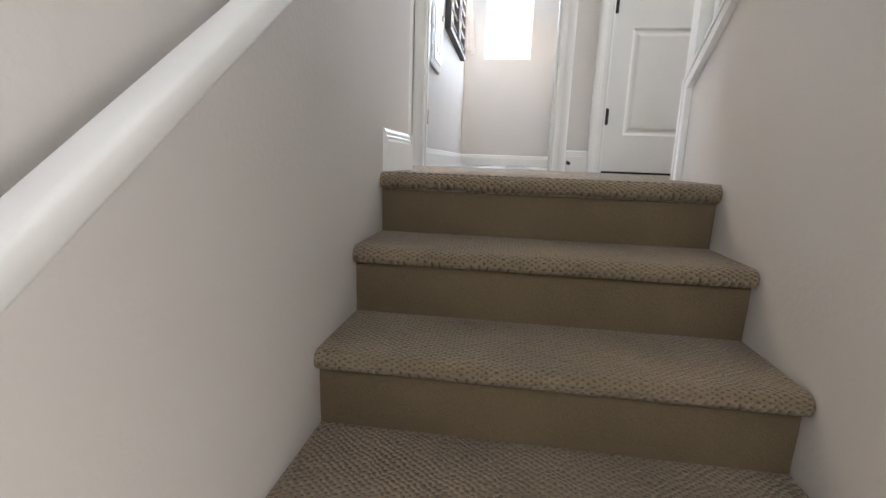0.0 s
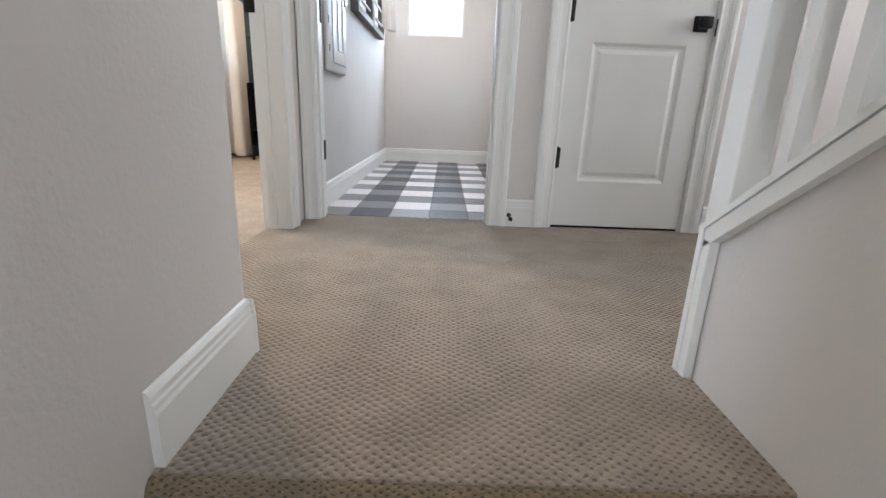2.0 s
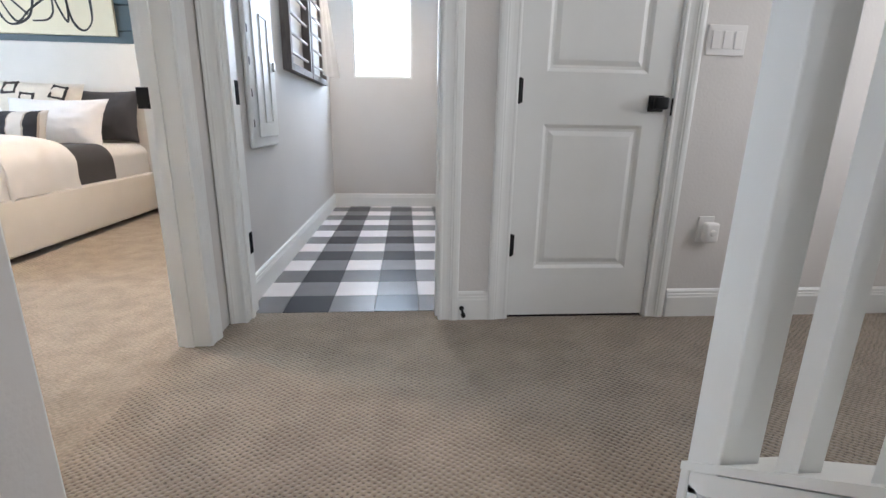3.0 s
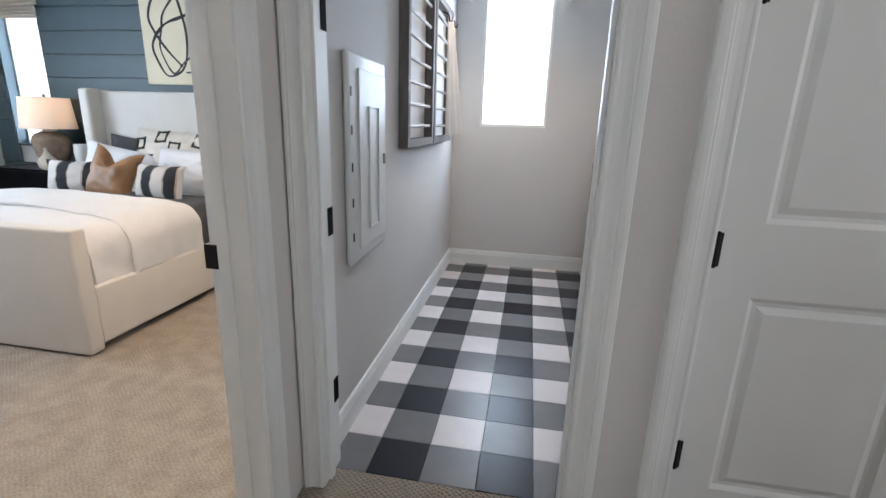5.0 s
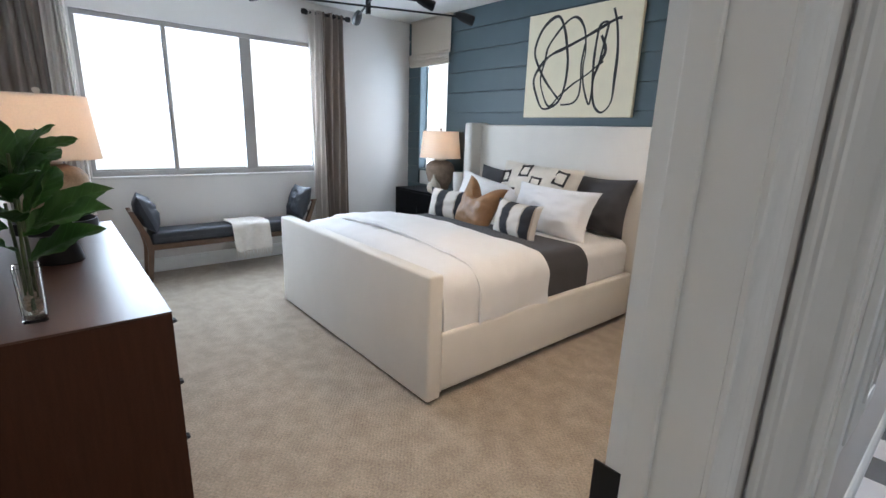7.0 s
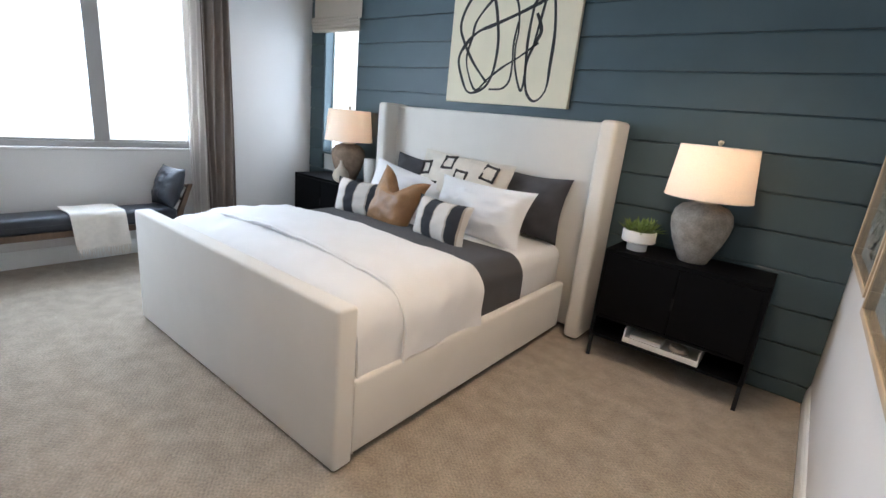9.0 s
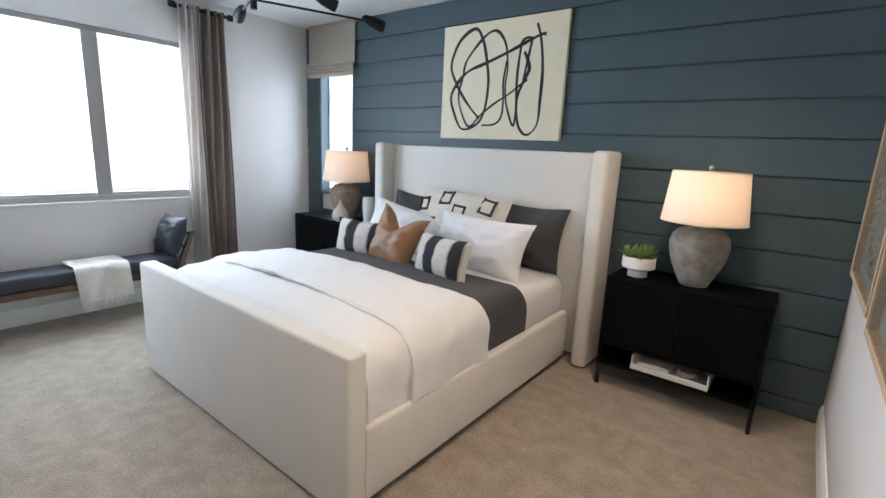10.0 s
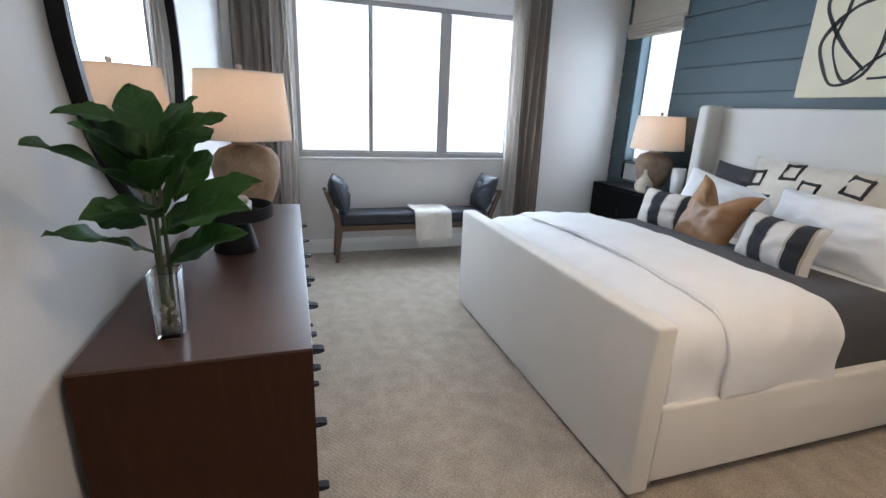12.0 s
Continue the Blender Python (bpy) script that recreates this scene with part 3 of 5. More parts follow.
for y in (1.74, 0.45, -0.9):
    br = part("bracket", tube([(0.004, y - 1.0, rail_z(y) - 0.15 - 0.115), (0.035, y - 1.0, rail_z(y) - 0.15 - 0.115), (0.058, y - 1.0, rail_z(y) - 0.15 - 0.080), (0.065, y - 1.0, rail_z(y) - 0.15 - 0.058)], 0.008), STEEL, rail, "brushed nickel bracket", True)
    part("rosette", lathe([(0.0, 0.012), (0.018, 0.011), (0.027, 0.006), (0.029, 0.0)], 24), STEEL, br, smooth=True, m=pose(0.0, y - 1.0, rail_z(y) - 0.15 - 0.115, 0, 90, 0))

# ---- trim: baseboards, casings, jambs ----
BASE = [(0, 0), (0.016, 0), (0.016, 0.095), (0.013, 0.102), (0.013, 0.110), (0.010, 0.114), (0.010, 0.124), (0.005, 0.132), (0.0, 0.135)]


def baseboard(a, b, label="white moulded baseboard"):
    """Runs from a to b with the room on the left."""
    return structure("baseboard", sweep(BASE, ((*a, 0.0), (*b, 0.0))), TRIM, label, "baseboard")


baseboard((0.0, 2.385), (0.0, 2.03))
structure("baseboard", sweep(BASE, ((XH, 2.385, 0), (0.0163, 2.385, 0))), TRIM, "white moulded baseboard", "baseboard")
baseboard((0.90, YC), (0.742, YC))
baseboard((3.2, YC), (1.722, YC))
baseboard((XL, YL), (XL, 3.90))
baseboard((1.65, YL), (XL, YL))
baseboard((0.80, 3.95), (0.80, 4.55))
baseboard((XW, YN), (XW, YS))
baseboard((XE, 3.66), (XE, YN - 0.02))
baseboard((XW, YS), (XB, YS))

CAS = [(0, 0), (0.010, 0), (0.012, 0.004), (0.012, 0.010), (0.010, 0.015), (0.011, 0.034), (0.014, 0.046), (0.017, 0.050), (0.017, 0.056), (0.020, 0.060), (0.021, 0.074), (0.019, 0.084), (0.014, 0.088), (0.0, 0.088)]


def casing(name, face, axis, lo, hi, top, sign, parent, scribe=-99.0):
    """A moulded casing round an opening from lo to hi along x or y, on a wall face that looks to sign; three mitred legs."""
    n = len(CAS)
    corners = [(lo, 0.0, -1, 0), (lo, top, -1, 1), (hi, top, 1, 1), (hi, 0.0, 1, 0)]
    for (a, b) in ((0, 1), (1, 2), (2, 3)):
        bm = bmesh.new()
        rings = []
        for c in (corners[a], corners[b]):
            ring = []
            for o, w in CAS:
                s = max(scribe, c[0] + c[2] * w)
                z = c[1] + (c[3] * w)
                ring.append(bm.verts.new((s, face + sign * o, z) if axis == "x" else (face + sign * o, s, z)))
            rings.append(ring)
        for i in range(n):
            bm.faces.new((rings[0][i], rings[0][(i + 1) % n], rings[1][(i + 1) % n], rings[1][i]))
        bm.faces.new(rings[0][::-1])
        bm.faces.new(rings[1])
        part("casing_leg" if b != 2 else "casing_head", bm, TRIM, parent)


def jambs(parent, axis, lo, hi, d0, d1, top, stop=None):
    for s0, s1 in ((lo, lo + 0.018), (hi - 0.018, hi)):
        bm = box(s0, s1, d0, d1, 0, top) if axis == "x" else box(d0, d1, s0, s1, 0, top)
        part("jamb", bm, TRIM, parent)
        if stop:
            t0, t1 = (s1, s1 + 0.011) if s0 == lo else (s0 - 0.011, s0)
            part("door_stop", box(t0, t1, *stop, 0, top - 0.018, 0.002) if axis == "x" else box(*stop, t0, t1, 0, top - 0.018, 0.002), TRIM, parent)
    part("head_jamb", box(lo, hi, d0, d1, top, top + 0.018) if axis == "x" else box(d0, d1, lo, hi, top, top + 0.018), TRIM, parent)


def hinge(parent, m, mat_=BLACK):
    h = part("hinge", box(-0.0015, 0.0015, -0.032, 0.032, -0.047, 0.047, 0.0008), mat_, parent, "black metal hinge", m=m)
    part("knuckle", lathe([(0.0, -0.052), (0.004, -0.051), (0.0065, -0.047), (0.0065, 0.047), (0.004, 0.051), (0.0, 0.052)], 12), mat_, h, m=pose(0.004, -0.034, 0))
    return h


# laundry doorway
d = thing("door_2", at(0, 0, 0), "white cased open doorway to the laundry, door taken off", "doorway", kind="structure")
jambs(d, "x", -0.205, 0.668, YC - 0.004, 3.874, DOORH, (3.765, 3.80))
casing("c", YC, "x", -0.190, 0.653, DOORH + 0.005, -1, d, XH + 0.007)
casing("c", 3.87, "x", -0.190, 0.653, DOORH + 0.005, 1, d, XL + 0.002)
for z in (0.332, 0.972, 1.612):
    part("hinge", box(-0.187, -0.184, 3.832, 3.870, z - 0.048, z + 0.048, 0.001), HINGE, d, "black hinge plate left on the jamb")
part("strike_plate", box(0.6465, 0.650, 3.81, 3.84, 0.90, 0.96, 0.001), BLACK, d)
# bedroom doorway
d = thing("door_1", at(0, 0, 0), "white cased open doorway to the bedroom", "doorway", kind="structure")
jambs(d, "y", 2.68, 3.52, XB - 0.004, XH + 0.004, DOORH, (-0.355, -0.32))
casing("c", XH, "y", 2.695, 3.505, DOORH + 0.005, 1, d)
casing("c", XB, "y", 2.695, 3.505, DOORH + 0.005, -1, d)
bm = box(-0.400, -0.356, 3.4985, 3.502, 0.895, 0.965, 0.001)
part("strike_plate", bm, BLACK, d, "black strike plate")
# closet door
d = thing("door_3", at(0.952, YC, 0), "closed white two-panel closet door with black square knob", "door", kind="structure")
jambs(d, "x", 0.0, 0.683, -0.004, 0.14, DOORH)
casing("c", 0, "x", 0.012, 0.671, DOORH + 0.005, -1, d)


def panel_door(w, h, t, panels, parent):
    """A slab with recessed panels that have raised fields; x 0 to w, face at y 0, z from the floor."""
    xs = sorted({0, w, *[p[0] for p in panels], *[p[1] for p in panels]})
    zs = sorted({0, h, *[p[2] for p in panels], *[p[3] for p in panels]})
    bm = bmesh.new()
    for i in range(len(xs) - 1):
        for j in range(len(zs) - 1):
            cx, cz = (xs[i] + xs[i + 1]) / 2, (zs[j] + zs[j + 1]) / 2
            if any(p[0] < cx < p[1] and p[2] < cz < p[3] for p in panels):
                continue
            bm.faces.new([bm.verts.new(q) for q in ((xs[i], 0, zs[j]), (xs[i + 1], 0, zs[j]), (xs[i + 1], 0, zs[j + 1]), (xs[i], 0, zs[j + 1]))])
    for x0, x1, z0, z1 in panels:
        loops = []
        for inset, dep in ((0, 0), (0.006, 0.004), (0.014, 0.010), (0.026, 0.011), (0.046, 0.003), (0.050, 0.003)):
            loops.append([bm.verts.new(q) for q in ((x0 + inset, dep, z0 + inset), (x1 - inset, dep, z0 + inset), (x1 - inset, dep, z1 - inset), (x0 + inset, dep, z1 - inset))])
        for a, b in zip(loops, loops[1:]):
            for k in range(4):
                bm.faces.new((a[k], a[(k + 1) % 4], b[(k + 1) % 4], b[k]))
        bm.faces.new(loops[-1])
    c = [bm.verts.new(q) for q in ((0, 0, 0), (w, 0, 0), (w, 0, h), (0, 0, h), (0, t, 0), (w, t, 0), (w, t, h), (0, t, h))]
    for f in ((4, 5, 6, 7), (0, 1, 5, 4), (1, 2, 6, 5), (2, 3, 7, 6), (3, 0, 4, 7)):
        bm.faces.new([c[i] for i in f])
    bmesh.ops.remove_doubles(bm, verts=bm.verts, dist=0.0001)
    return bm


DW = 0.683 - 0.036 - 0.005
leaf = part("door_leaf", panel_door(DW, DOORH - 0.016, 0.036, [(0.108, DW - 0.108, 0.225, 0.855), (0.108, DW - 0.108, 1.062, DOORH - 0.12)], None), TRIM, d, m=at(0.0205, 0.004, 0.013))
for z in (0.335, 0.985, 1.635, 2.22):
    hg = part("hinge", lathe([(0.0, -0.052), (0.004, -0.051), (0.007, -0.047), (0.007, 0.047), (0.004, 0.051), (0.0, 0.052)], 12), BLACK, leaf, "black hinge", m=at(-0.002, -0.008, z))
    part("hinge_leaf", box(-0.012, 0.014, 0.003, 0.006, -0.047, 0.047), BLACK, hg)
knob = part("knob_rose", box(-0.033, 0.033, -0.009, -0.0005, -0.033, 0.033, 0.003), BLACK, leaf, "black square rose", m=at(DW - 0.062, 0, 0.945))
part("knob", box(-0.028, 0.028, -0.062, -0.030, -0.024, 0.024, 0.007), BLACK, knob, "black square knob", True)
part("knob_neck", lathe([(0.014, 0), (0.011, 0.012), (0.013, 0.03)], 16), BLACK, knob, m=pose(0, -0.005, 0, 90, 0, 0))
part("latch_plate", box(DW + 0.003, DW + 0.007, -0.008, 0.02, 0.91, 0.98), BLACK, d, m=at(0.0205, -0.003, 0.0))
# black strip under the leaf stands in for the gap's shade
part("gap_shade_strip", box(0.02, 0.662, 0.012, 0.03, 0.0, 0.012), BLACK, d)

# ---- bedroom: windows, curtains, boards ----
w = thing("window_1", at(XW, (WY0 + WY1) / 2, WZ0), "wide three-light grey-framed window, bright daylight outside", "window", kind="structure")
hy = (WY1 - WY0) / 2
hz = WZ1 - WZ0
fx0, fx1 = -0.075, -0.03
for nm, b in (("frame_sill", (-hy, hy, 0, 0.045)), ("frame_head", (-hy, hy, hz - 0.045, hz)), ("frame_jamb", (-hy, -hy + 0.035, 0.045, hz - 0.045)), ("frame_jamb", (hy - 0.035, hy, 0.045, hz - 0.045)),
              ("mullion", (4.545 - 4.265, 4.655 - 4.265, 0.045, hz - 0.045)), ("sash_stile", (3.865 - 4.265, 3.905 - 4.265, 0.045, hz - 0.045))):
    part(nm, box(fx0, fx1 + (0.012 if nm == "sash_stile" else 0), b[0], b[1], b[2], b[3], 0.004), WINFRAME, w)
for y0, y1 in ((-hy + 0.035, -0.40), (-0.36, 0.28), (0.39, hy - 0.035)):
    g = part("pane", box(-0.058, -0.054, y0, y1, 0.045, hz - 0.045), GLASS, w, "clear glass pane")
    g.visible_shadow = False
    part("sash_rail", box(-0.066, -0.044, y0, y1, 0.045, 0.062, 0.002), WINFRAME, w)
part("sill_board", box(-0.03, 0.012, -hy - 0.01, hy + 0.01, -0.022, -0.001, 0.004), PAINT, w)

w = thing("window_2", at((SX0 + SX1) / 2, YN, 0.95), "narrow window deep in the teal boarded wall, white daylight", "window", kind="structure")
hx = (SX1 - SX0) / 2
for nm, b in (("frame_sill", (-hx, hx, 0, 0.035)), ("frame_jamb", (-hx, -hx + 0.03, 0.035, 1.35)), ("frame_jamb", (hx - 0.03, hx, 0.035, 1.35))):
    part(nm, box(b[0], b[1], 0.10, 0.135, b[2], b[3], 0.003), TRIM, w)
g = part("pane", box(-hx + 0.03, hx - 0.03, 0.115, 0.119, 0.035, 1.35), GLASS, w)
g.visible_shadow = False
for nm, b in (("lining", (-hx - 0.0, -hx + 0.012)), ("lining", (hx - 0.012, hx))):
    part(nm, box(b[0], b[1], -0.004, 0.10, 0.0, 1.35), TEAL, w)
part("lining_sill", box(-hx - 0.02, hx + 0.02, -0.022, 0.10, -0.02, 0.0, 0.003), TEAL, w)

bw = thing("shiplap", at((XW + XE) / 2, YN, 0), "dark teal painted lapped boards covering the wall", "wall panelling", kind="structure")
PITCH = 0.2165
rows = [(max(0.0, 2.27 + PITCH * k), min(H - 0.003, 2.27 + PITCH * (k + 1))) for k in range(-11, 2)]
for z0, z1 in rows:
    spans = [(XW + 0.003, XE - 0.003)]
    if z1 > 0.95 and z0 < WZ1:
        spans = [(XW + 0.003, SX0), (SX1, XE - 0.003)]
    for x0, x1 in spans:
        cx = (XW + XE) / 2
        bm = bmesh.new()
        prof = [(0.018, z0), (0.005, z0), (0.005, z0 + 0.010), (-0.011, z0 + 0.010), (-0.014, z0 + 0.013), (-0.010, z1 - 0.003), (-0.008, z1 - 0.0005), (0.018, z1 - 0.0005)]
        ends = [[bm.verts.new((x - cx, y, z)) for y, z in prof] for x in (x0, x1)]
        for k in range(8):
            bm.faces.new((ends[0][k], ends[0][(k + 1) % 8], ends[1][(k + 1) % 8], ends[1][k]))
        bm.faces.new(ends[0])
        bm.faces.new(ends[1][::-1])
        part("board", bm, TEAL, bw)


def curtain(name, y0, y1, label, seed, x=XW + 0.085, top=2.60):
    """Pleated drape hung from rings; the window-side edge shows its pale lining."""
    e = thing(name, at(x, (y0 + y1) / 2, 0.01), label, "curtain", "window curtains")
    n = 4

    def drape(a, b, phase):
        def fn(u, v):
            y = a + (b - a) * u - (y0 + y1) / 2
            zz = 0.0 + top * v
            amp = 0.034 * (0.75 + 0.25 * v) + 0.006 * math.sin(7 * v + seed)
            return (amp * math.sin(2 * math.pi * n * (u * 0.97) + phase + 0.35 * math.sin(3 * v + seed)) + 0.006 * math.sin(9 * u + 5 * v), y + 0.012 * math.sin(4 * v + 6 * u + seed), zz)
        return sheet(fn, 72, 30, 0.003)
    return e, drape


rod = thing("curtain_rod", at(XW + 0.085, 5.42, 2.585), "black metal curtain rod with round end caps", "curtain rod", "curtain rods")
part("rod", tube([(0, -0.21, 0), (0, 0.25, 0)], 0.014, 14), BLACK, rod, smooth=True)
for yy in (-0.235, 0.275):
    part("finial", lathe([(0.0, -0.025), (0.026, -0.022), (0.028, 0), (0.026, 0.022), (0.0, 0.025)], 20), BLACK, rod, smooth=True, m=pose(0, yy, 0, 90, 0, 0))
part("wall_bracket", box(-0.085, 0.0, -0.19, -0.17, -0.012, 0.012, 0.003), BLACK, rod)
rod2 = copy_thing(rod, at(XW + 0.085, 2.93, 2.585))
for nm, y0, y1, ly0, ly1, s in (("curtain", 5.38, 5.66, 5.225, 5.39, 1.0), ("curtain", 2.74, 3.06, 3.05, 3.21, 2.3)):
    e, drape = curtain(nm, y0, y1, "taupe linen curtain hanging in deep pleats with pale lining", s)
    part("drape", drape(y0, y1, 0.0), CURTAIN, e, smooth=True)
    part("lining", drape(ly0, ly1, 1.2), CURTAINLIGHT, e, "pale translucent lining edge", True, at(0.012, 0, 0))
    for k in range(5):
        part("ring", lathe([(0.022, -0.004), (0.027, 0), (0.022, 0.004)], 16), BLACK, e, m=pose(0, y0 + 0.03 + (y1 - y0 - 0.06) * k / 4 - (y0 + y1) / 2, 2.575, 90, 0, 0))

# roman shade on the narrow window
rs = thing("roman_shade", at(-4.74, YN, 2.17), "oatmeal linen roman shade drawn half up in soft folds", "window shade")
part("shade_cloth", sheet(lambda u, v: (-0.37 + 0.74 * u, -0.04 - 0.012 * math.sin(3.1 * u) * (1 - v), 0.12 + 0.39 * v), 12, 10, 0.003), ROMAN, rs, smooth=True)
for k in range(4):
    part("fold", sheet(lambda u, v, k=k: (-0.372 + 0.744 * u, -0.045 - 0.006 * k - 0.026 * math.sin(math.pi * v), 0.03 * k + 0.055 * v - 0.004 * math.sin(3.14 * u)), 10, 8, 0.003), ROMAN, rs, smooth=True)
part("head_rail", box(-0.37, 0.37, -0.05, -0.007, 0.50, 0.525), ROMAN, rs)

# ---- bed ----
BX0, BX1, BCX = -3.745, -1.785, -2.765
bed = thing("bed", at(BCX, 5.4, 0), "cream linen upholstered wingback bed with tall footboard, made up", "bed")


def soft(bm, amt, sc=4.0, seed=0.0):
    for v in bm.verts:
        v.co += Vector((noise.noise(v.co * sc + Vector((seed, 0, 0))), noise.noise(v.co * sc + Vector((0, seed + 9, 0))), noise.noise(v.co * sc + Vector((5, 0, seed))))) * amt
    return bm


part("footboard", box(-0.988, 0.958, 4.312 - 5.4, 4.408 - 5.4, 0.012, 0.716, 0.016, 4), UPHOL, bed, smooth=True)
for s in (-1, 1):
    part("side_rail", box(*sorted((s * 0.950, s * 0.890)), 4.408 - 5.4, 6.36 - 5.4, 0.04, 0.382, 0.02, 4), UPHOL, bed, smooth=True)
    part("piping", tube([(s * 0.952, 4.411 - 5.4, 0.37), (s * 0.952, 4.411 - 5.4, 0.05)], 0.004, 6), UPHOL, bed)
part("headboard", box(-0.99, 1.05, 6.44 - 5.4, 6.55 - 5.4, 0.03, 1.500, 0.02, 4), UPHOL, bed, smooth=True)
for x0, x1 in ((-1.01, -0.90), (1.025, 1.135)):
    part("wing", box(x0, x1, 6.29 - 5.4, 6.56 - 5.4, 0.012, 1.515, 0.03, 5), UPHOL, bed, smooth=True)
for x in (-0.8, 0.8):
    for y in (4.9, 5.9):
        part("leg", box(x - 0.03, x + 0.03, y - 5.43, y - 5.37, 0, 0.09), BLACKWOOD, bed)
part("slat_base", box(-0.88, 0.88, 4.44 - 5.4, 6.43 - 5.4, 0.09, 0.28), BLACKWOOD, bed)

mt = tagged(part("mattress", soft(box(-0.88, 0.885, 4.45 - 5.4, 6.425 - 5.4, 0.285, 0.64, 0.10, 7), 0.006), SHEET, smooth=True, m=at(BCX, 5.4, 0)), "thick mattress in white fitted sheet on the bed", "mattress")


def cover(name, y0, y1, lift, drop, material, label, category, wr=0.006, nu=90, nv=50, x_out=0.945, dome=0.0, front=0.03, back=0.02, seed=0.0, side_wave=0.0, thick=0.012, full_front=False):
    """Bed linen draped over the mattress: a top and two sides that hang to the rails."""
    half = 0.90
    top = 0.635 + lift

    def fn(u, v):
        s = (u - 0.5) * 2
        y = y0 + (y1 - y0) * v
        edge = 1 - math.exp(-(y - y0) / max(front, 1e-3) * 1.0) if front else 1
        edge2 = 1 - math.exp(-(y1 - y) / max(back, 1e-3)) if back else 1
        L = half + (top - drop)
        a = abs(s) * L
        r = 0.14
        flat = half - r + (x_out - half)
        if a < flat:
            x, zz = a, top
        elif a < flat + r * math.pi / 2:
            th = (a - flat) / r
            x, zz = flat + r * math.sin(th), top - r + r * math.cos(th)
        else:
            x, zz = flat + r, top - r - (a - flat - r * math.pi / 2) * (top - r - drop) / max(0.01, L - flat - r * math.pi / 2)
        zz += dome * math.cos(min(1, a / half) * math.pi / 2) ** 0.8 * (1 if full_front else edge) * edge2
        zz -= (1 - edge) * (0.030 if full_front else 0.035) + (1 - edge2) * 0.02
        wv = wr * (noise.noise((s * 4 + seed, y * 3, 1)) + 0.6 * noise.noise((s * 11 + y * 5, y * 8 + seed, 2)) + 0.3 * abs(noise.noise((s * 9 - y * 6, y * 4, seed))))
        if a > flat:
            x += side_wave * math.sin(y * 13 + seed) * min(1, (a - flat) / 0.3) + wv
        return (math.copysign(x, s), y - 5.4, zz + wv)
    ob = tagged(part(name, sheet(fn, nu, nv, thick), material, smooth=True, m=at(BCX, 5.4, 0)), label, category)
    if front:
        part("hem", tube([Vector(fn(k / 80, 0.006)) + Vector((0, -0.002, 0.004)) for k in range(81)], 0.007, 6), material, ob, smooth=True)
    return ob


cover("blanket", 5.10, 5.79, 0.022, 0.378, GREYSHEET, "charcoal cotton blanket folded across the bed", "blanket", wr=0.003, x_out=0.905, front=0.0, back=0.0, nv=24)
cover("duvet", 4.44, 5.12, 0.05, 0.378, SHEET, "white cotton duvet hanging over the bed's sides", "duvet", wr=0.014, dome=0.05, x_out=0.928, front=0.05, back=0.05, seed=3.0, side_wave=0.008)
cover("duvet_fold", 4.69, 5.30, 0.066, 0.378, SHEET, "folded-back top of the white duvet, puffed", "duvet", wr=0.014, dome=0.07, full_front=True, x_out=0.942, front=0.012, back=0.06, seed=8.0, side_wave=0.006)


def pillow_bm(w, h, t, pinch=0.10, n=26, wr=0.008, seed=0.0, chop=0.0):
    """A filled cushion standing on its long edge: x width, z height, y thickness; corners drawn out, with an optional dent on top."""
    def half(sign):
        def fn(u, v):
            a, b = 2 * u - 1, 2 * v - 1
            x = w / 2 * a * (1 - pinch * (1 - b * b))
            z = h / 2 * b * (1 - pinch * (1 - a * a))
            th = t / 2 * max(0.0, (1 - abs(a) ** 2.6) * (1 - abs(b) ** 2.6)) ** 0.62
            rim = min(1.0, 3 * min(1 - abs(a), 1 - abs(b)))
            y = sign * th + rim * wr * (noise.noise((a * 3 + seed, b * 3, sign)) + 0.6 * noise.noise((a * 8, b * 7 + seed, sign * 2)))
            if chop:
                z -= chop * h * math.exp(-(a / 0.35) ** 2) * max(0, b) ** 1.5
            return (x, y, z + h / 2)
        return fn
    bm = sheet(half(-1), n, n)
    other = sheet(half(1), n, n)
    me = bpy.data.meshes.new("tmp")
    other.to_mesh(me)
    other.free()
    bm.from_mesh(me)
    bpy.data.meshes.remove(me)
    bmesh.ops.remove_doubles(bm, verts=bm.verts, dist=0.0015)
    return bm


def seam_bm(w, h, pinch, r):
    """The corded seam that runs round a cushion's rim."""
    pts = []
    for k in range(4):
        for i in range(14):
            q = -1 + 2 * i / 14
            a, b = ((q, -1), (1, q), (-q, 1), (-1, -q))[k]
            pts.append((w / 2 * a * (1 - pinch * (1 - b * b)), 0.0015 * math.sin(i * 2.3 + k), h / 2 * b * (1 - pinch * (1 - a * a)) + h / 2))
    return tube(pts + pts[:1], r, 6)


def pillow(name, w, h, t, m, material, label, **kw):
    ob = part(name, pillow_bm(w, h, t, **kw), material, smooth=True, m=m)
    if not kw.get("chop"):
        part("seam_piping", seam_bm(w, h, kw.get("pinch", 0.10), 0.0035), material, ob, smooth=True)
    return tagged(ob, label, "pillow", "pillows on the bed")


PT = 0.645
pillow("pillow", 0.62, 0.47, 0.18, pose(-2.21, 6.31, PT, -14, 0, -4), GREYSHEET, "charcoal square pillow leaning on the headboard", seed=1, wr=0.012)
pillow("pillow", 0.60, 0.47, 0.18, pose(-3.31, 6.31, PT - 0.02, -14, 4, 3), GREYSHEET, "charcoal square pillow leaning on the headboard", seed=2, wr=0.012)
pp = pillow("pillow", 0.90, 0.51, 0.18, pose(-2.775, 6.17, PT + 0.025, -18, 2, -2), PATTERN, "cream woven lumbar pillow with dark open squares", seed=4, wr=0.020, pinch=0.06)
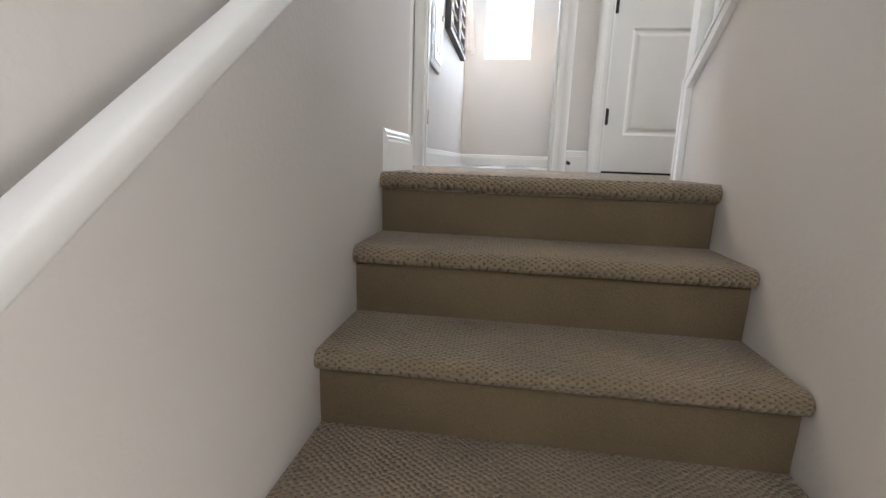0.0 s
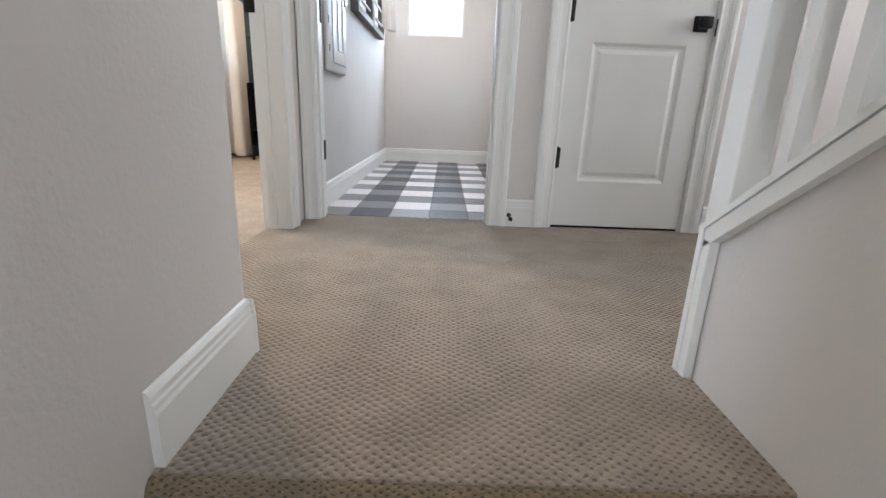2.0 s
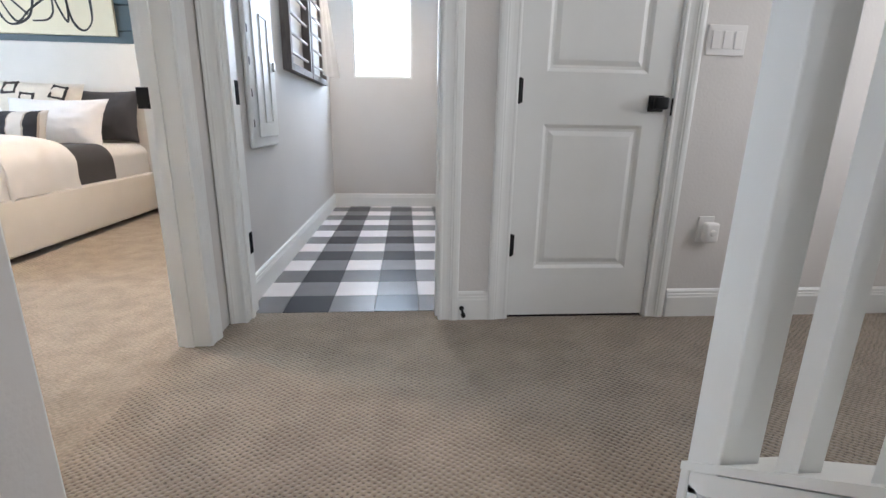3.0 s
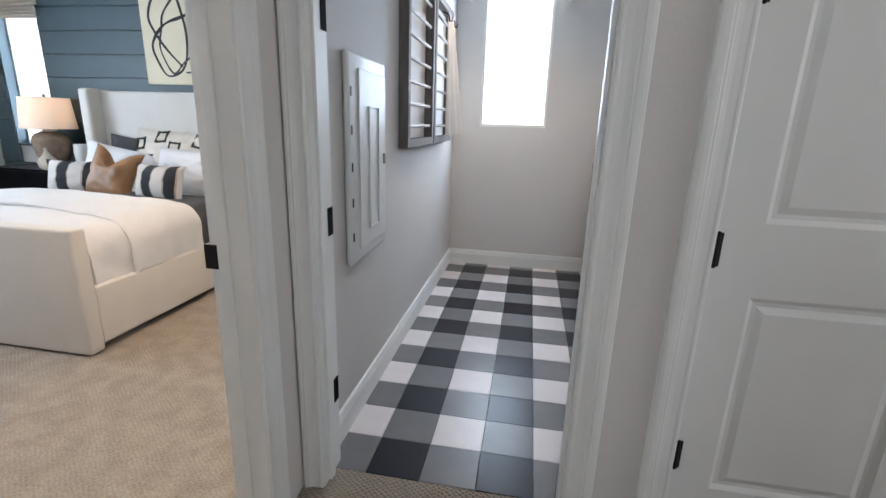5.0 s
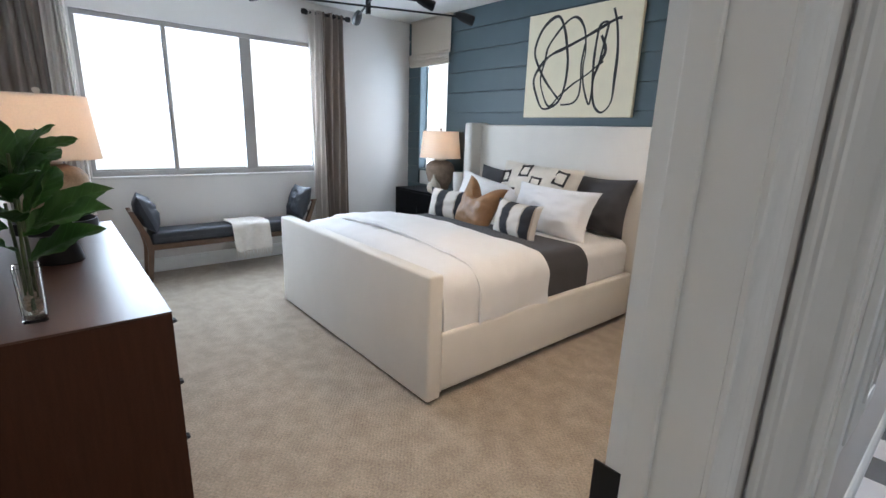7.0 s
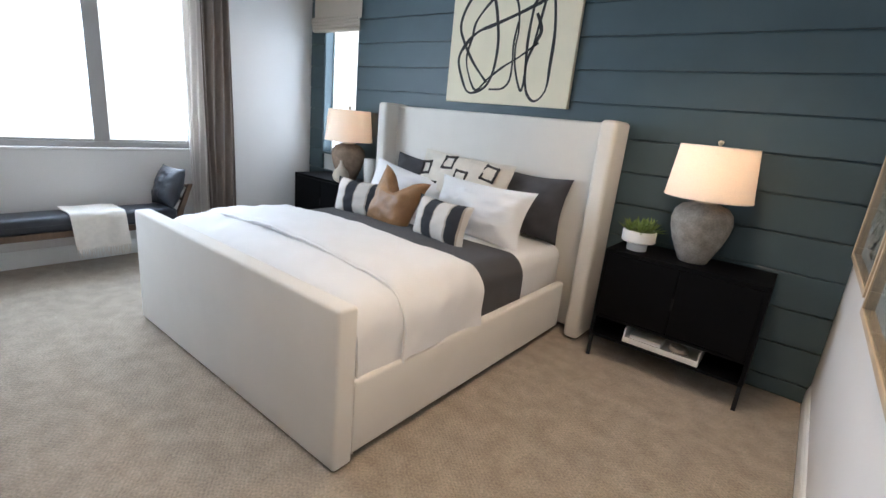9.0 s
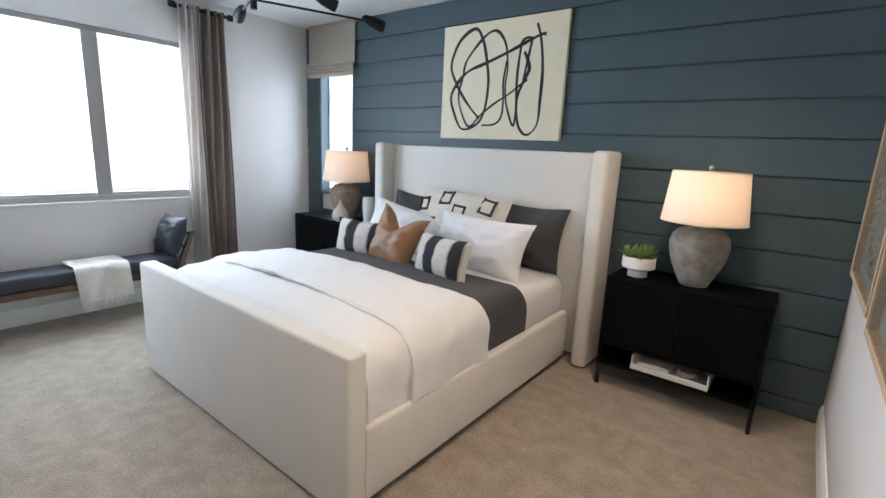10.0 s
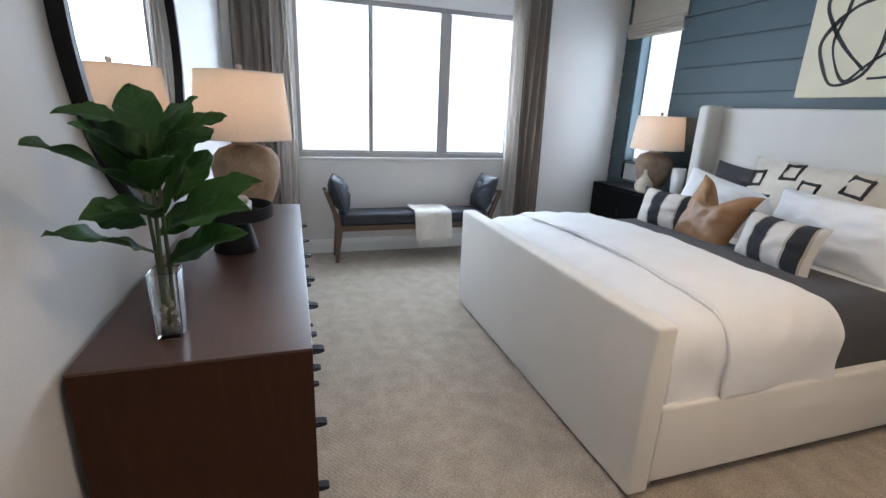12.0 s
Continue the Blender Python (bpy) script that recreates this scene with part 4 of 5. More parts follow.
pillow("pillow", 0.88, 0.42, 0.25, pose(-2.43, 5.97, PT - 0.03, -20, 0, -7), SHEET, "long white cotton pillow with piped edge", seed=6, wr=0.022)
pillow("pillow", 0.80, 0.44, 0.20, pose(-3.24, 6.02, PT - 0.06, -22, 9, 5), SHEET, "long white cotton pillow with piped edge", seed=7, wr=0.022)
# open yarn squares on the woven pillow
for cx, cz, sz, tl in ((-0.34, 0.35, 0.115, 8), (-0.12, 0.425, 0.115, 6), (0.04, 0.32, 0.125, -3), (0.28, 0.405, 0.125, -6), (-0.22, 0.19, 0.12, 4), (0.30, 0.18, 0.12, -2)):
    bm = bmesh.new()
    for k in range(4):
        ca, sa = math.cos(math.radians(90 * k + tl)), math.sin(math.radians(90 * k + tl))
        pts = []
        for j in range(7):
            t = -0.5 + j / 6
            lx, lz = t * sz, sz * 0.42
            x, zq = cx + lx * ca - lz * sa, cz + lx * sa + lz * ca
            a, b = x / 0.46, (zq - 0.25) / 0.25
            th = 0.08 * max(0.0, (1 - abs(a) ** 2.6) * (1 - abs(b) ** 2.6)) ** 0.62
            pts.append((x, -th - 0.006 + 0.002 * math.sin(j * 5), zq))
        tube(pts, 0.0105, 6, bm=bm)
    part("yarn_square", soft(bm, 0.004, 60), BLACKYARN, pp, "dark tufted yarn square", True)
DK, CR, TN = (0.024, 0.025, 0.030), (0.60, 0.555, 0.50), (0.40, 0.34, 0.28)
STRIPES = stripe_mat("striped_weave", [DK, TN, CR, TN, DK, TN, CR, TN, DK, TN, CR], [-0.3, -0.215, -0.205, -0.115, -0.105, -0.01, 0.0, 0.105, 0.118, 0.20, 0.212])
pillow("pillow", 0.51, 0.29, 0.16, pose(-2.465, 5.64, PT - 0.02, -14, 0, -8), STRIPES, "small black and cream striped lumbar pillow", seed=11)
pillow("pillow", 0.51, 0.29, 0.16, pose(-3.31, 5.69, PT - 0.025, -14, 0, 8), STRIPES, "small black and cream striped lumbar pillow", seed=12)
pillow("pillow", 0.50, 0.46, 0.18, pose(-3.03, 5.68, PT - 0.055, -24, 9, -4), LEATHER, "tan leather square pillow with a dented top", seed=14, chop=0.36, pinch=0.12, wr=0.014)

# ---- wall art over the bed ----
art = thing("canvas_painting", at(-2.67, YN - 0.045, 1.575), "large cream canvas with loose black brush loops", "painting")
part("canvas", box(-0.56, 0.56, 0.0, 0.037, 0.0, 0.905, 0.005), CANVAS, art)


def brush(pts, w0):
    """A brush line: smooth ribbon through points in canvas metres, width breathing along it."""
    P = [Vector((x, 0, z)) for x, z in pts]
    out = []
    for i in range(len(P) - 1):
        p0, p1, p2, p3 = P[max(i - 1, 0)], P[i], P[i + 1], P[min(i + 2, len(P) - 1)]
        for k in range(10):
            t = k / 10
            out.append(0.5 * ((2 * p1) + (-p0 + p2) * t + (2 * p0 - 5 * p1 + 4 * p2 - p3) * t * t + (-p0 + 3 * p1 - 3 * p2 + p3) * t ** 3))
    out.append(P[-1])
    bm = bmesh.new()
    prev = None
    for i, p in enumerate(out):
        dd = (out[min(i + 1, len(out) - 1)] - out[max(i - 1, 0)]).normalized()
        s = Vector((-dd.z, 0, dd.x))
        wd = w0 * 1.2 * (0.75 + 0.45 * noise.noise((p.x * 5, i * 0.06, w0 * 90)))
        q = [bm.verts.new(p + s * wd + Vector((0, -0.0015, 0))), bm.verts.new(p - s * wd + Vector((0, -0.0015, 0))), bm.verts.new(p - s * wd + Vector((0, 0.004, 0))), bm.verts.new(p + s * wd + Vector((0, 0.004, 0)))]
        if prev:
            for a in range(4):
                bm.faces.new((prev[a], prev[(a + 1) % 4], q[(a + 1) % 4], q[a]))
        prev = q
    return bm


part("brush_line", brush([(-0.16, 0.16), (-0.3, 0.3), (-0.41, 0.45), (-0.47, 0.6), (-0.39, 0.78), (-0.24, 0.86), (-0.16, 0.76), (-0.11, 0.58), (-0.09, 0.43), (-0.11, 0.24), (-0.18, 0.12), (-0.33, 0.08), (-0.42, 0.21), (-0.46, 0.34), (-0.4, 0.45), (-0.29, 0.54), (-0.13, 0.59), (0.08, 0.66), (0.32, 0.75), (0.39, 0.76)], 0.0125), INK, art, smooth=True)
part("brush_line", brush([(-0.34, 0.51), (-0.32, 0.61), (-0.23, 0.72), (-0.12, 0.81), (-0.03, 0.82), (0.05, 0.72), (0.08, 0.55), (0.07, 0.42), (0.09, 0.27), (0.16, 0.11), (0.18, 0.22), (0.17, 0.45), (0.18, 0.63), (0.2, 0.73), (0.27, 0.74), (0.26, 0.64), (0.22, 0.42)], 0.0105), INK, art, smooth=True)
part("brush_line", brush([(0.31, 0.84), (0.35, 0.72), (0.38, 0.52), (0.38, 0.3), (0.37, 0.12), (0.29, 0.04), (0.21, 0.11), (0.18, 0.29), (0.22, 0.42), (0.27, 0.53), (0.22, 0.65)], 0.012), INK, art, smooth=True)
part("brush_line", brush([(-0.13, 0.11), (-0.01, 0.12), (0.05, 0.18), (0.06, 0.3), (0.05, 0.44), (0.07, 0.6)], 0.008), INK, art, smooth=True)
part("brush_line", brush([(-0.34, 0.51), (-0.38, 0.36), (-0.35, 0.23), (-0.26, 0.1), (-0.15, 0.19), (-0.02, 0.28), (0.11, 0.35), (0.26, 0.45)], 0.009), INK, art, smooth=True)

# ---- bedside ----


def nightstand(m, shelf, label):
    e = thing("nightstand", m, label, "nightstand", "nightstands")
    W, D = 0.44, 0.40
    part("top", box(-W, W, 0, D, 0.715, 0.74, 0.003), BLACKWOOD, e)
    for x in (-W, W - 0.022):
        part("side_panel", box(x, x + 0.022, 0.0, D, 0.15, 0.715, 0.002), BLACKWOOD, e)
    part("back_panel", box(-W + 0.022, W - 0.022, D - 0.015, D, 0.15, 0.715), BLACKWOOD, e)
    part("bottom_panel", box(-W + 0.022, W - 0.022, 0.0, D - 0.015, 0.15, 0.168), BLACKWOOD, e)
    part("divider", box(-W + 0.022, W - 0.022, 0.002, D - 0.015, 0.285, 0.303), BLACKWOOD, e)
    for x0, x1 in ((-W + 0.024, -0.002), (0.002, W - 0.024)):
        dr = part("door", box(x0, x1, 0.0, 0.018, 0.305, 0.713, 0.002), BLACKWOOD, e)
        part("finger_pull", box((x1 if x0 < 0 else x0) - 0.004, (x1 if x0 < 0 else x0) + 0.004, -0.006, 0.001, 0.46, 0.54, 0.001), BLACK, dr)
    for x in (-W + 0.012, W - 0.012):
        for y in (0.012, D - 0.014):
            part("leg", box(x - 0.011, x + 0.011, y - 0.011, y + 0.011, 0.0, 0.152, 0.002), BLACK, e)
    return e


NSY = 6.185
nightstand(at(-1.075, NSY, 0), True, "black two-door nightstand with open lower shelf on thin legs")
nightstand(at(-4.43, NSY, 0), True, "black two-door nightstand with open lower shelf on thin legs")
tray = thing("shelf_tray", at(-1.09, NSY + 0.015, 0.168), "pale open box tray holding books on the nightstand's shelf", "tray")
part("tray_base", box(-0.22, 0.22, 0, 0.25, 0, 0.01), WHITECER, tray)
for b in ((-0.22, 0.22, 0, 0.01, 0.01, 0.035), (-0.22, 0.22, 0.24, 0.25, 0.01, 0.09), (-0.22, -0.21, 0.01, 0.24, 0.01, 0.09), (0.21, 0.22, 0.01, 0.24, 0.01, 0.09)):
    part("tray_side", box(*b, 0.002), WHITECER, tray)
bk = thing("book", at(-1.18, NSY + 0.03, 0.18), "pale cloth-bound book lying flat", "book")
part("cover", box(-0.09, 0.09, 0.0, 0.14, 0.0, 0.045, 0.003), BOOK, bk)
part("pages", box(-0.086, 0.091, -0.002, 0.138, 0.006, 0.039), SHEET, bk)
tagged(part("ornament", soft(lathe([(0.0, 0.0), (0.045, 0.004), (0.06, 0.022), (0.045, 0.04), (0.0, 0.046)], 20), 0.008, 30), SANDCER, smooth=True, m=at(-1.0, NSY + 0.11, 0.179)), "small pale carved ornament in the tray", "ornament")


def table_lamp(m, s, label, watts, jar=CERAMIC):
    e = thing("table_lamp", m, label, "lamp", "table lamps")
    part("base", soft(lathe([(0.075 * s, 0.0), (0.082 * s, 0.006), (0.088 * s, 0.02), (0.135 * s, 0.13), (0.158 * s, 0.21), (0.165 * s, 0.26), (0.155 * s, 0.315), (0.125 * s, 0.35), (0.085 * s, 0.365), (0.07 * s, 0.372)], 48), 0.003, 14), jar, e, "rough glazed stoneware jar", True)
    part("neck", lathe([(0.066 * s, 0.366), (0.058 * s, 0.376), (0.062 * s, 0.388), (0.05 * s, 0.394), (0.02 * s, 0.40), (0.012 * s, 0.42), (0.012 * s, 0.46)], 32), SANDCER, e, smooth=True)
    sh = part("shade", sheet(lambda u, v: ((0.232 - 0.030 * v) * s * math.cos(2 * math.pi * u), (0.232 - 0.030 * v) * s * math.sin(2 * math.pi * u), 0.405 + 0.30 * v), 56, 6), LAMPSHADE, e, "glowing off-white linen drum shade", True)
    for z, r in ((0.405, 0.232), (0.705, 0.202)):
        part("shade_trim", lathe([((r - 0.002) * s, z - 0.004), ((r + 0.0015) * s, z - 0.004), ((r + 0.0015) * s, z + 0.004), ((r - 0.002) * s, z + 0.004)], 56), LAMPSHADE, sh)
    part("harp", tube([(0.05 * s * math.sin(a), 0, 0.55 - 0.155 * math.cos(a)) for a in [math.pi * k / 12 for k in range(13)]], 0.002, 6), BRASS, e)
    part("finial", lathe([(0.0, 0.745), (0.012, 0.742), (0.017, 0.732), (0.012, 0.72), (0.006, 0.714), (0.006, 0.70)], 16), SANDCER, e, smooth=True)
    part("bulb", lathe([(0.0, 0.58), (0.02, 0.572), (0.03, 0.55), (0.024, 0.52), (0.013, 0.49), (0.013, 0.46)], 16), BULB, e, smooth=True)
    point_lamp("lamp_glow", m.translation + Vector((0, 0, 0.60)), watts * 1.3, 0.04)
    return e


table_lamp(at(-1.06, 6.38, 0.74) @ Matrix.Diagonal((1, 1, 0.96, 1)), 1.0, "lit table lamp, grey stoneware jar base on the nightstand", 2.7)
table_lamp(at(-4.26, 6.38, 0.74) @ Matrix.Diagonal((1, 1, 0.96, 1)), 1.0, "lit table lamp, brown stoneware jar base on the nightstand", 2.3, BROWNCER)

bowl = thing("planter", at(-1.375, 6.33, 0.74), "white footed bowl planted with green succulents", "plant")
part("bowl", lathe([(0.055, 0.0), (0.06, 0.002), (0.06, 0.04), (0.072, 0.052), (0.094, 0.056), (0.10, 0.062), (0.10, 0.125), (0.097, 0.13), (0.09, 0.125), (0.088, 0.11), (0.0, 0.108)], 40), WHITECER, bowl, "white ceramic footed bowl", True)
bm = bmesh.new()
rnd = random.Random(5)
for c in range(7):
    ox, oy = rnd.uniform(-0.06, 0.06), rnd.uniform(-0.05, 0.05)
    for k in range(26):
        a, el = rnd.uniform(0, 6.283), rnd.uniform(0.2, 1.35)
        ln = rnd.uniform(0.075, 0.12)
        dv = Vector((math.cos(a) * math.cos(el), math.sin(a) * math.cos(el), math.sin(el)))
        p = Vector((ox, oy, 0.112))
        sd = dv.cross(Vector((0, 0, 1))).normalized()
        up = sd.cross(dv)
        pts = [(0, 0.003), (0.45, 0.0075), (0.75, 0.006), (1.0, 0.0008)]
        prev = None
        for t, wd in pts:
            q = p + dv * ln * t + Vector((0, 0, -0.012 * t * t))
            ring = [bm.verts.new(q + sd * wd), bm.verts.new(q + up * wd * 0.45), bm.verts.new(q - sd * wd), bm.verts.new(q - up * wd * 0.45)]
            if prev:
                for i in range(4):
                    bm.faces.new((prev[i], prev[(i + 1) % 4], ring[(i + 1) % 4], ring[i]))
            prev = ring
part("succulent_leaves", bm, SUCC, bowl, "pointed green succulent leaves", True)

tagged(part("gourd_vase", lathe([(0.03, 0.0), (0.055, 0.015), (0.068, 0.05), (0.058, 0.085), (0.03, 0.115), (0.014, 0.145), (0.011, 0.165), (0.013, 0.172), (0.0, 0.172)], 36), SANDCER, smooth=True, m=at(-4.165, 6.22, 0.74) @ Matrix.Scale(1.2, 4)), "small sand-coloured gourd-shaped vase", "vase")
tagged(part("tapered_vase", lathe([(0.045, 0.0), (0.05, 0.006), (0.062, 0.18), (0.06, 0.262), (0.054, 0.265), (0.05, 0.25), (0.0, 0.24)], 36), WHITECER, smooth=True, m=at(-3.985, 6.42, 0.74) @ Matrix.Scale(0.92, 4)), "tall off-white tapered vase", "vase")

# ---- framed leaf art on the east wall ----


def framed(y0, y1, z0, z1, label, leaves):
    e = thing("framed_art", at(XE - 0.002, (y0 + y1) / 2, z0), label, "framed art", "framed leaf art")
    hw, hh = (y1 - y0) / 2, z1 - z0
    fw, fd = 0.022, 0.045
    for b in ((-hw, hw, 0, fw), (-hw, hw, hh - fw, hh), (-hw, -hw + fw, fw, hh - fw), (hw - fw, hw, fw, hh - fw)):
        part("frame_bar", box(-fd, 0, *b, 0.002), OAK, e, "light oak frame bar")
    part("backing", box(-0.012, -0.002, -hw + fw, hw - fw, fw, hh - fw), MATBOARD, e)
    part("glazing", box(-0.042, -0.040, -hw + fw, hw - fw, fw, hh - fw), ARGLASS, e)
    rr = random.Random(leaves)
    bm = bmesh.new()
    rows_n = int(0.78 * hh / 0.030)
    for i in range(rows_n):
        row = i / (rows_n - 1)
        spread = hw * 0.70 * math.sin(math.pi * (0.16 + 0.72 * row)) ** 0.6
        n = max(3, int(2 * spread / 0.036))
        for k in range(n):
            yc = -spread + 2 * spread * (k + 0.5 * (i % 2)) / n + rr.uniform(-0.010, 0.010)
            zc = 0.115 * hh + 0.77 * hh * row + rr.uniform(-0.012, 0.012)
            a, lean = rr.uniform(-0.45, 0.45), rr.uniform(0.010, 0.020)
            ln, wd = rr.uniform(0.055, 0.075), rr.uniform(0.015, 0.021)
            ax, sx = Vector((0, math.sin(a), -math.cos(a))), Vector((0, math.cos(a), math.sin(a)))
            root = Vector((-0.0125, yc, zc + 0.4 * ln))
            spine = [root, root + ax * ln * 0.4 + Vector((-lean * 0.6, 0, 0)), root + ax * ln * 0.75 + Vector((-lean, 0, 0)), root + ax * ln + Vector((-lean * 0.8, 0, 0))]
            twist = rr.uniform(-0.004, 0.004)
            L_, R_ = [], []
            for p, q in zip(spine, (0.35, 0.95, 0.75, 0.12)):
                L_.append(bm.verts.new(p + sx * wd * q + Vector((0.004 * q + twist, 0, 0))))
                R_.append(bm.verts.new(p - sx * wd * q + Vector((0.004 * q - twist, 0, 0))))
            C_ = [bm.verts.new(p) for p in spine]
            for j in range(3):
                bm.faces.new((L_[j], C_[j], C_[j + 1], L_[j + 1]))
                bm.faces.new((C_[j], R_[j], R_[j + 1], C_[j + 1]))
    ob = part("leaf_relief", bm, DRYLEAF, e, "overlapping dried olive-grey leaves")
    ob["kind"] = "stuff"
    return e


framed(4.20, 5.36, 0.925, 2.10, "oak-framed shadow box of layered dried leaves behind glass", 900)
framed(5.42, 6.28, 0.965, 2.11, "oak-framed shadow box of layered dried leaves behind glass", 260)

# ---- bench under the window ----
bench = thing("bench", at(-4.86, 4.27, 0), "walnut daybed bench with dark leather pad under the window", "bench")
YB = 0.76
for sy in (-1, 1):
    for x in (0.0, -0.235):
        p = [(x, sy * (YB - 0.0), 0.0), (x, sy * (YB - 0.03), 0.30), (x, sy * (YB - 0.01), 0.42), (x, sy * (YB + 0.085), 0.66)]
        bm = bmesh.new()
        prev = None
        for (px, py, pz), wd in zip(p, (0.016, 0.024, 0.024, 0.016)):
            ring = [bm.verts.new((px + ax * 0.016, py + ay * wd, pz)) for ax, ay in ((-1, -1), (1, -1), (1, 1), (-1, 1))]
            if prev:
                for i in range(4):
                    bm.faces.new((prev[i], prev[(i + 1) % 4], ring[(i + 1) % 4], ring[i]))
            else:
                bm.faces.new(ring[::-1])
            prev = ring
        bm.faces.new(prev)
        part("leg", bm, BENCHWOOD, bench, smooth=True)
    for zz, yy in ((0.635, 0.075), (0.52, 0.03)):
        part("end_rail", tube([(0.0, sy * (YB + yy), zz), (-0.235, sy * (YB + yy), zz)], 0.013, 10), BENCHWOOD, bench, smooth=True)
for x in (0.0, -0.235):
    part("side_rail", box(x - 0.013, x + 0.013, -YB + 0.02, YB - 0.02, 0.295, 0.345, 0.004), BENCHWOOD, bench)
part("seat_deck", box(-0.225, -0.01, -YB + 0.03, YB - 0.03, 0.32, 0.34), BLACKWOOD, bench)
pad = part("seat_pad", soft(box(-0.262, 0.03, -YB + 0.04, YB - 0.04, 0.345, 0.46, 0.035, 4), 0.006, 9), DARKLEATHER, bench, "blue-black leather pad", True)
part("pad_seam", tube([(0.032, -YB + 0.06, 0.40), (0.032, YB - 0.06, 0.40)], 0.003, 6), DARKLEATHER, pad)
for sy in (-1, 1):
    tagged(part("bolster_pillow", pillow_bm(0.36, 0.36, 0.17, pinch=0.08, seed=20 + sy, wr=0.014), DARKLEATHER, smooth=True, m=pose(-4.985, 4.27 + sy * 0.655, 0.455, -20 * sy, 0, 6 * sy)), "dark leather square cushion leaning on the bench end", "pillow", "bench cushions")


def throw_fn(u, v):
    y = 4.22 + 0.36 * u - 4.40
    s = v * 0.78
    x0 = -5.105
    if s < 0.26:
        x, zz = x0 + s, 0.482
    elif s < 0.32:
        t = (s - 0.26) / 0.06 * math.pi / 2
        x, zz = x0 + 0.26 + 0.04 * math.sin(t), 0.482 - 0.04 + 0.04 * math.cos(t)
    else:
        x, zz = x0 + 0.302 + 0.01 * math.sin(u * 9), 0.432 - (s - 0.32) * 0.5
    skew = 0.03 * v
    return (x + 4.86 + 0.004 * math.sin(u * 14 + v * 5), y + skew, zz + 0.006 * noise.noise((u * 5, v * 5, 0)))


thr = thing("throw", at(-4.86, 4.40, 0), "ivory knitted throw with fringe draped over the bench", "throw")
part("cloth", sheet(throw_fn, 24, 36, 0.008), THROW, thr, smooth=True)
bm = bmesh.new()
for k in range(30):
    p = Vector(throw_fn((k + 0.5) / 30, 1.0))
    tube([p, p + Vector((0.004 * math.sin(k), 0.006 * math.sin(k * 2.3), -0.035)), p + Vector((0.006 * math.cos(k), 0.009 * math.sin(k * 1.7), -0.075))], 0.0045, 5, 0.002, bm)
part("fringe", bm, THROW, thr, "hanging yarn fringe")

# ---- dresser and what stands on it ----
DX0, DX1, DY0, DY1, DZ = -3.555, -1.748, 2.675, 3.19, 0.82
dr = thing("dresser", at((DX0 + DX1) / 2, DY0, 0), "dark walnut dresser with black leather loop pulls", "dresser")
dw = (DX1 - DX0) / 2
dd = DY1 - DY0
part("top", box(-dw, dw, 0, dd, DZ - 0.007, DZ, 0.0015), WALNUT, dr)
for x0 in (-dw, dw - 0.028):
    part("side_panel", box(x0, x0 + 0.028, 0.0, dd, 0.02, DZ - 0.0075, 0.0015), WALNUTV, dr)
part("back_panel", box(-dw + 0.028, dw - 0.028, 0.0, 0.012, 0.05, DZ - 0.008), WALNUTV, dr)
part("plinth", box(-dw + 0.03, dw - 0.03, 0.03, dd - 0.03, 0.0, 0.07), BLACKWOOD, dr)
part("carcass", box(-dw + 0.028, dw - 0.028, 0.012, dd - 0.03, 0.07, DZ - 0.008), BLACKWOOD, dr)
part("top_rail", box(-dw + 0.029, dw - 0.029, dd - 0.029, dd - 0.003, DZ - 0.028, DZ - 0.008), WALNUT, dr)
rows_z = [(0.075, 0.305), (0.311, 0.541), (0.547, 0.786)]
for c in range(3):
    x0 = -dw + 0.032 + c * (2 * dw - 0.064) / 3
    x1 = x0 + (2 * dw - 0.064) / 3 - 0.006
    for z0, z1 in rows_z:
        f = part("drawer_front", box(x0, x1, dd - 0.026, dd - 0.004, z0, z1, 0.002), WALNUT, dr)
        for px in (x0 + 0.13, x1 - 0.13):
            bm = sheet(lambda u, v, px=px, z0=z0, z1=z1: (px - 0.014 + 0.028 * v, dd - 0.004 + 0.040 * math.sin(math.pi * u), z1 - 0.055 - 0.03 * math.cos(math.pi * u) * 0.45 - 0.012 * u), 14, 2, 0.004)
            pl = part("pull", bm, PULLLEATHER, f, "black leather loop pull", True)
for c in (1, 2):
    x = -dw + 0.029 + c * (2 * dw - 0.064) / 3
    part("divider_strip", box(x - 0.0015, x + 0.0015, dd - 0.006, dd - 0.002, 0.075, 0.776), STEEL, dr)

# the jar's tan tone carries the lamp's own warm light
table_lamp(at(-3.22, 2.942, DZ), 0.98, "lit table lamp on the dresser, stoneware jar toned tan for lamplight", 2.6, mat("lamplit_stoneware", (0.42, 0.30, 0.20), 0.85, var=0.22, scale=14, bump=0.7, bscale=45, fine=0.12, fscale=90))

ped = thing("pedestal_tray", at(-2.645, 2.932, DZ), "matte black pedestal tray on the dresser", "tray")
part("pedestal", lathe([(0.082, 0.0), (0.084, 0.004), (0.062, 0.10), (0.055, 0.135), (0.0, 0.135)], 40), BLACK, ped, smooth=True)
part("dish", lathe([(0.0, 0.135), (0.14, 0.135), (0.148, 0.14), (0.148, 0.185), (0.141, 0.185), (0.139, 0.148), (0.0, 0.147)], 48), BLACK, ped, smooth=True)
bk = thing("book", at(-2.645, 2.932, DZ + 0.147), "small pale book lying in the pedestal tray", "book")
part("cover", box(-0.085, 0.085, -0.06, 0.06, 0, 0.04, 0.003), BOOK, bk)
part("pages", box(-0.08, 0.087, -0.056, 0.062, 0.006, 0.034), SHEET, bk)
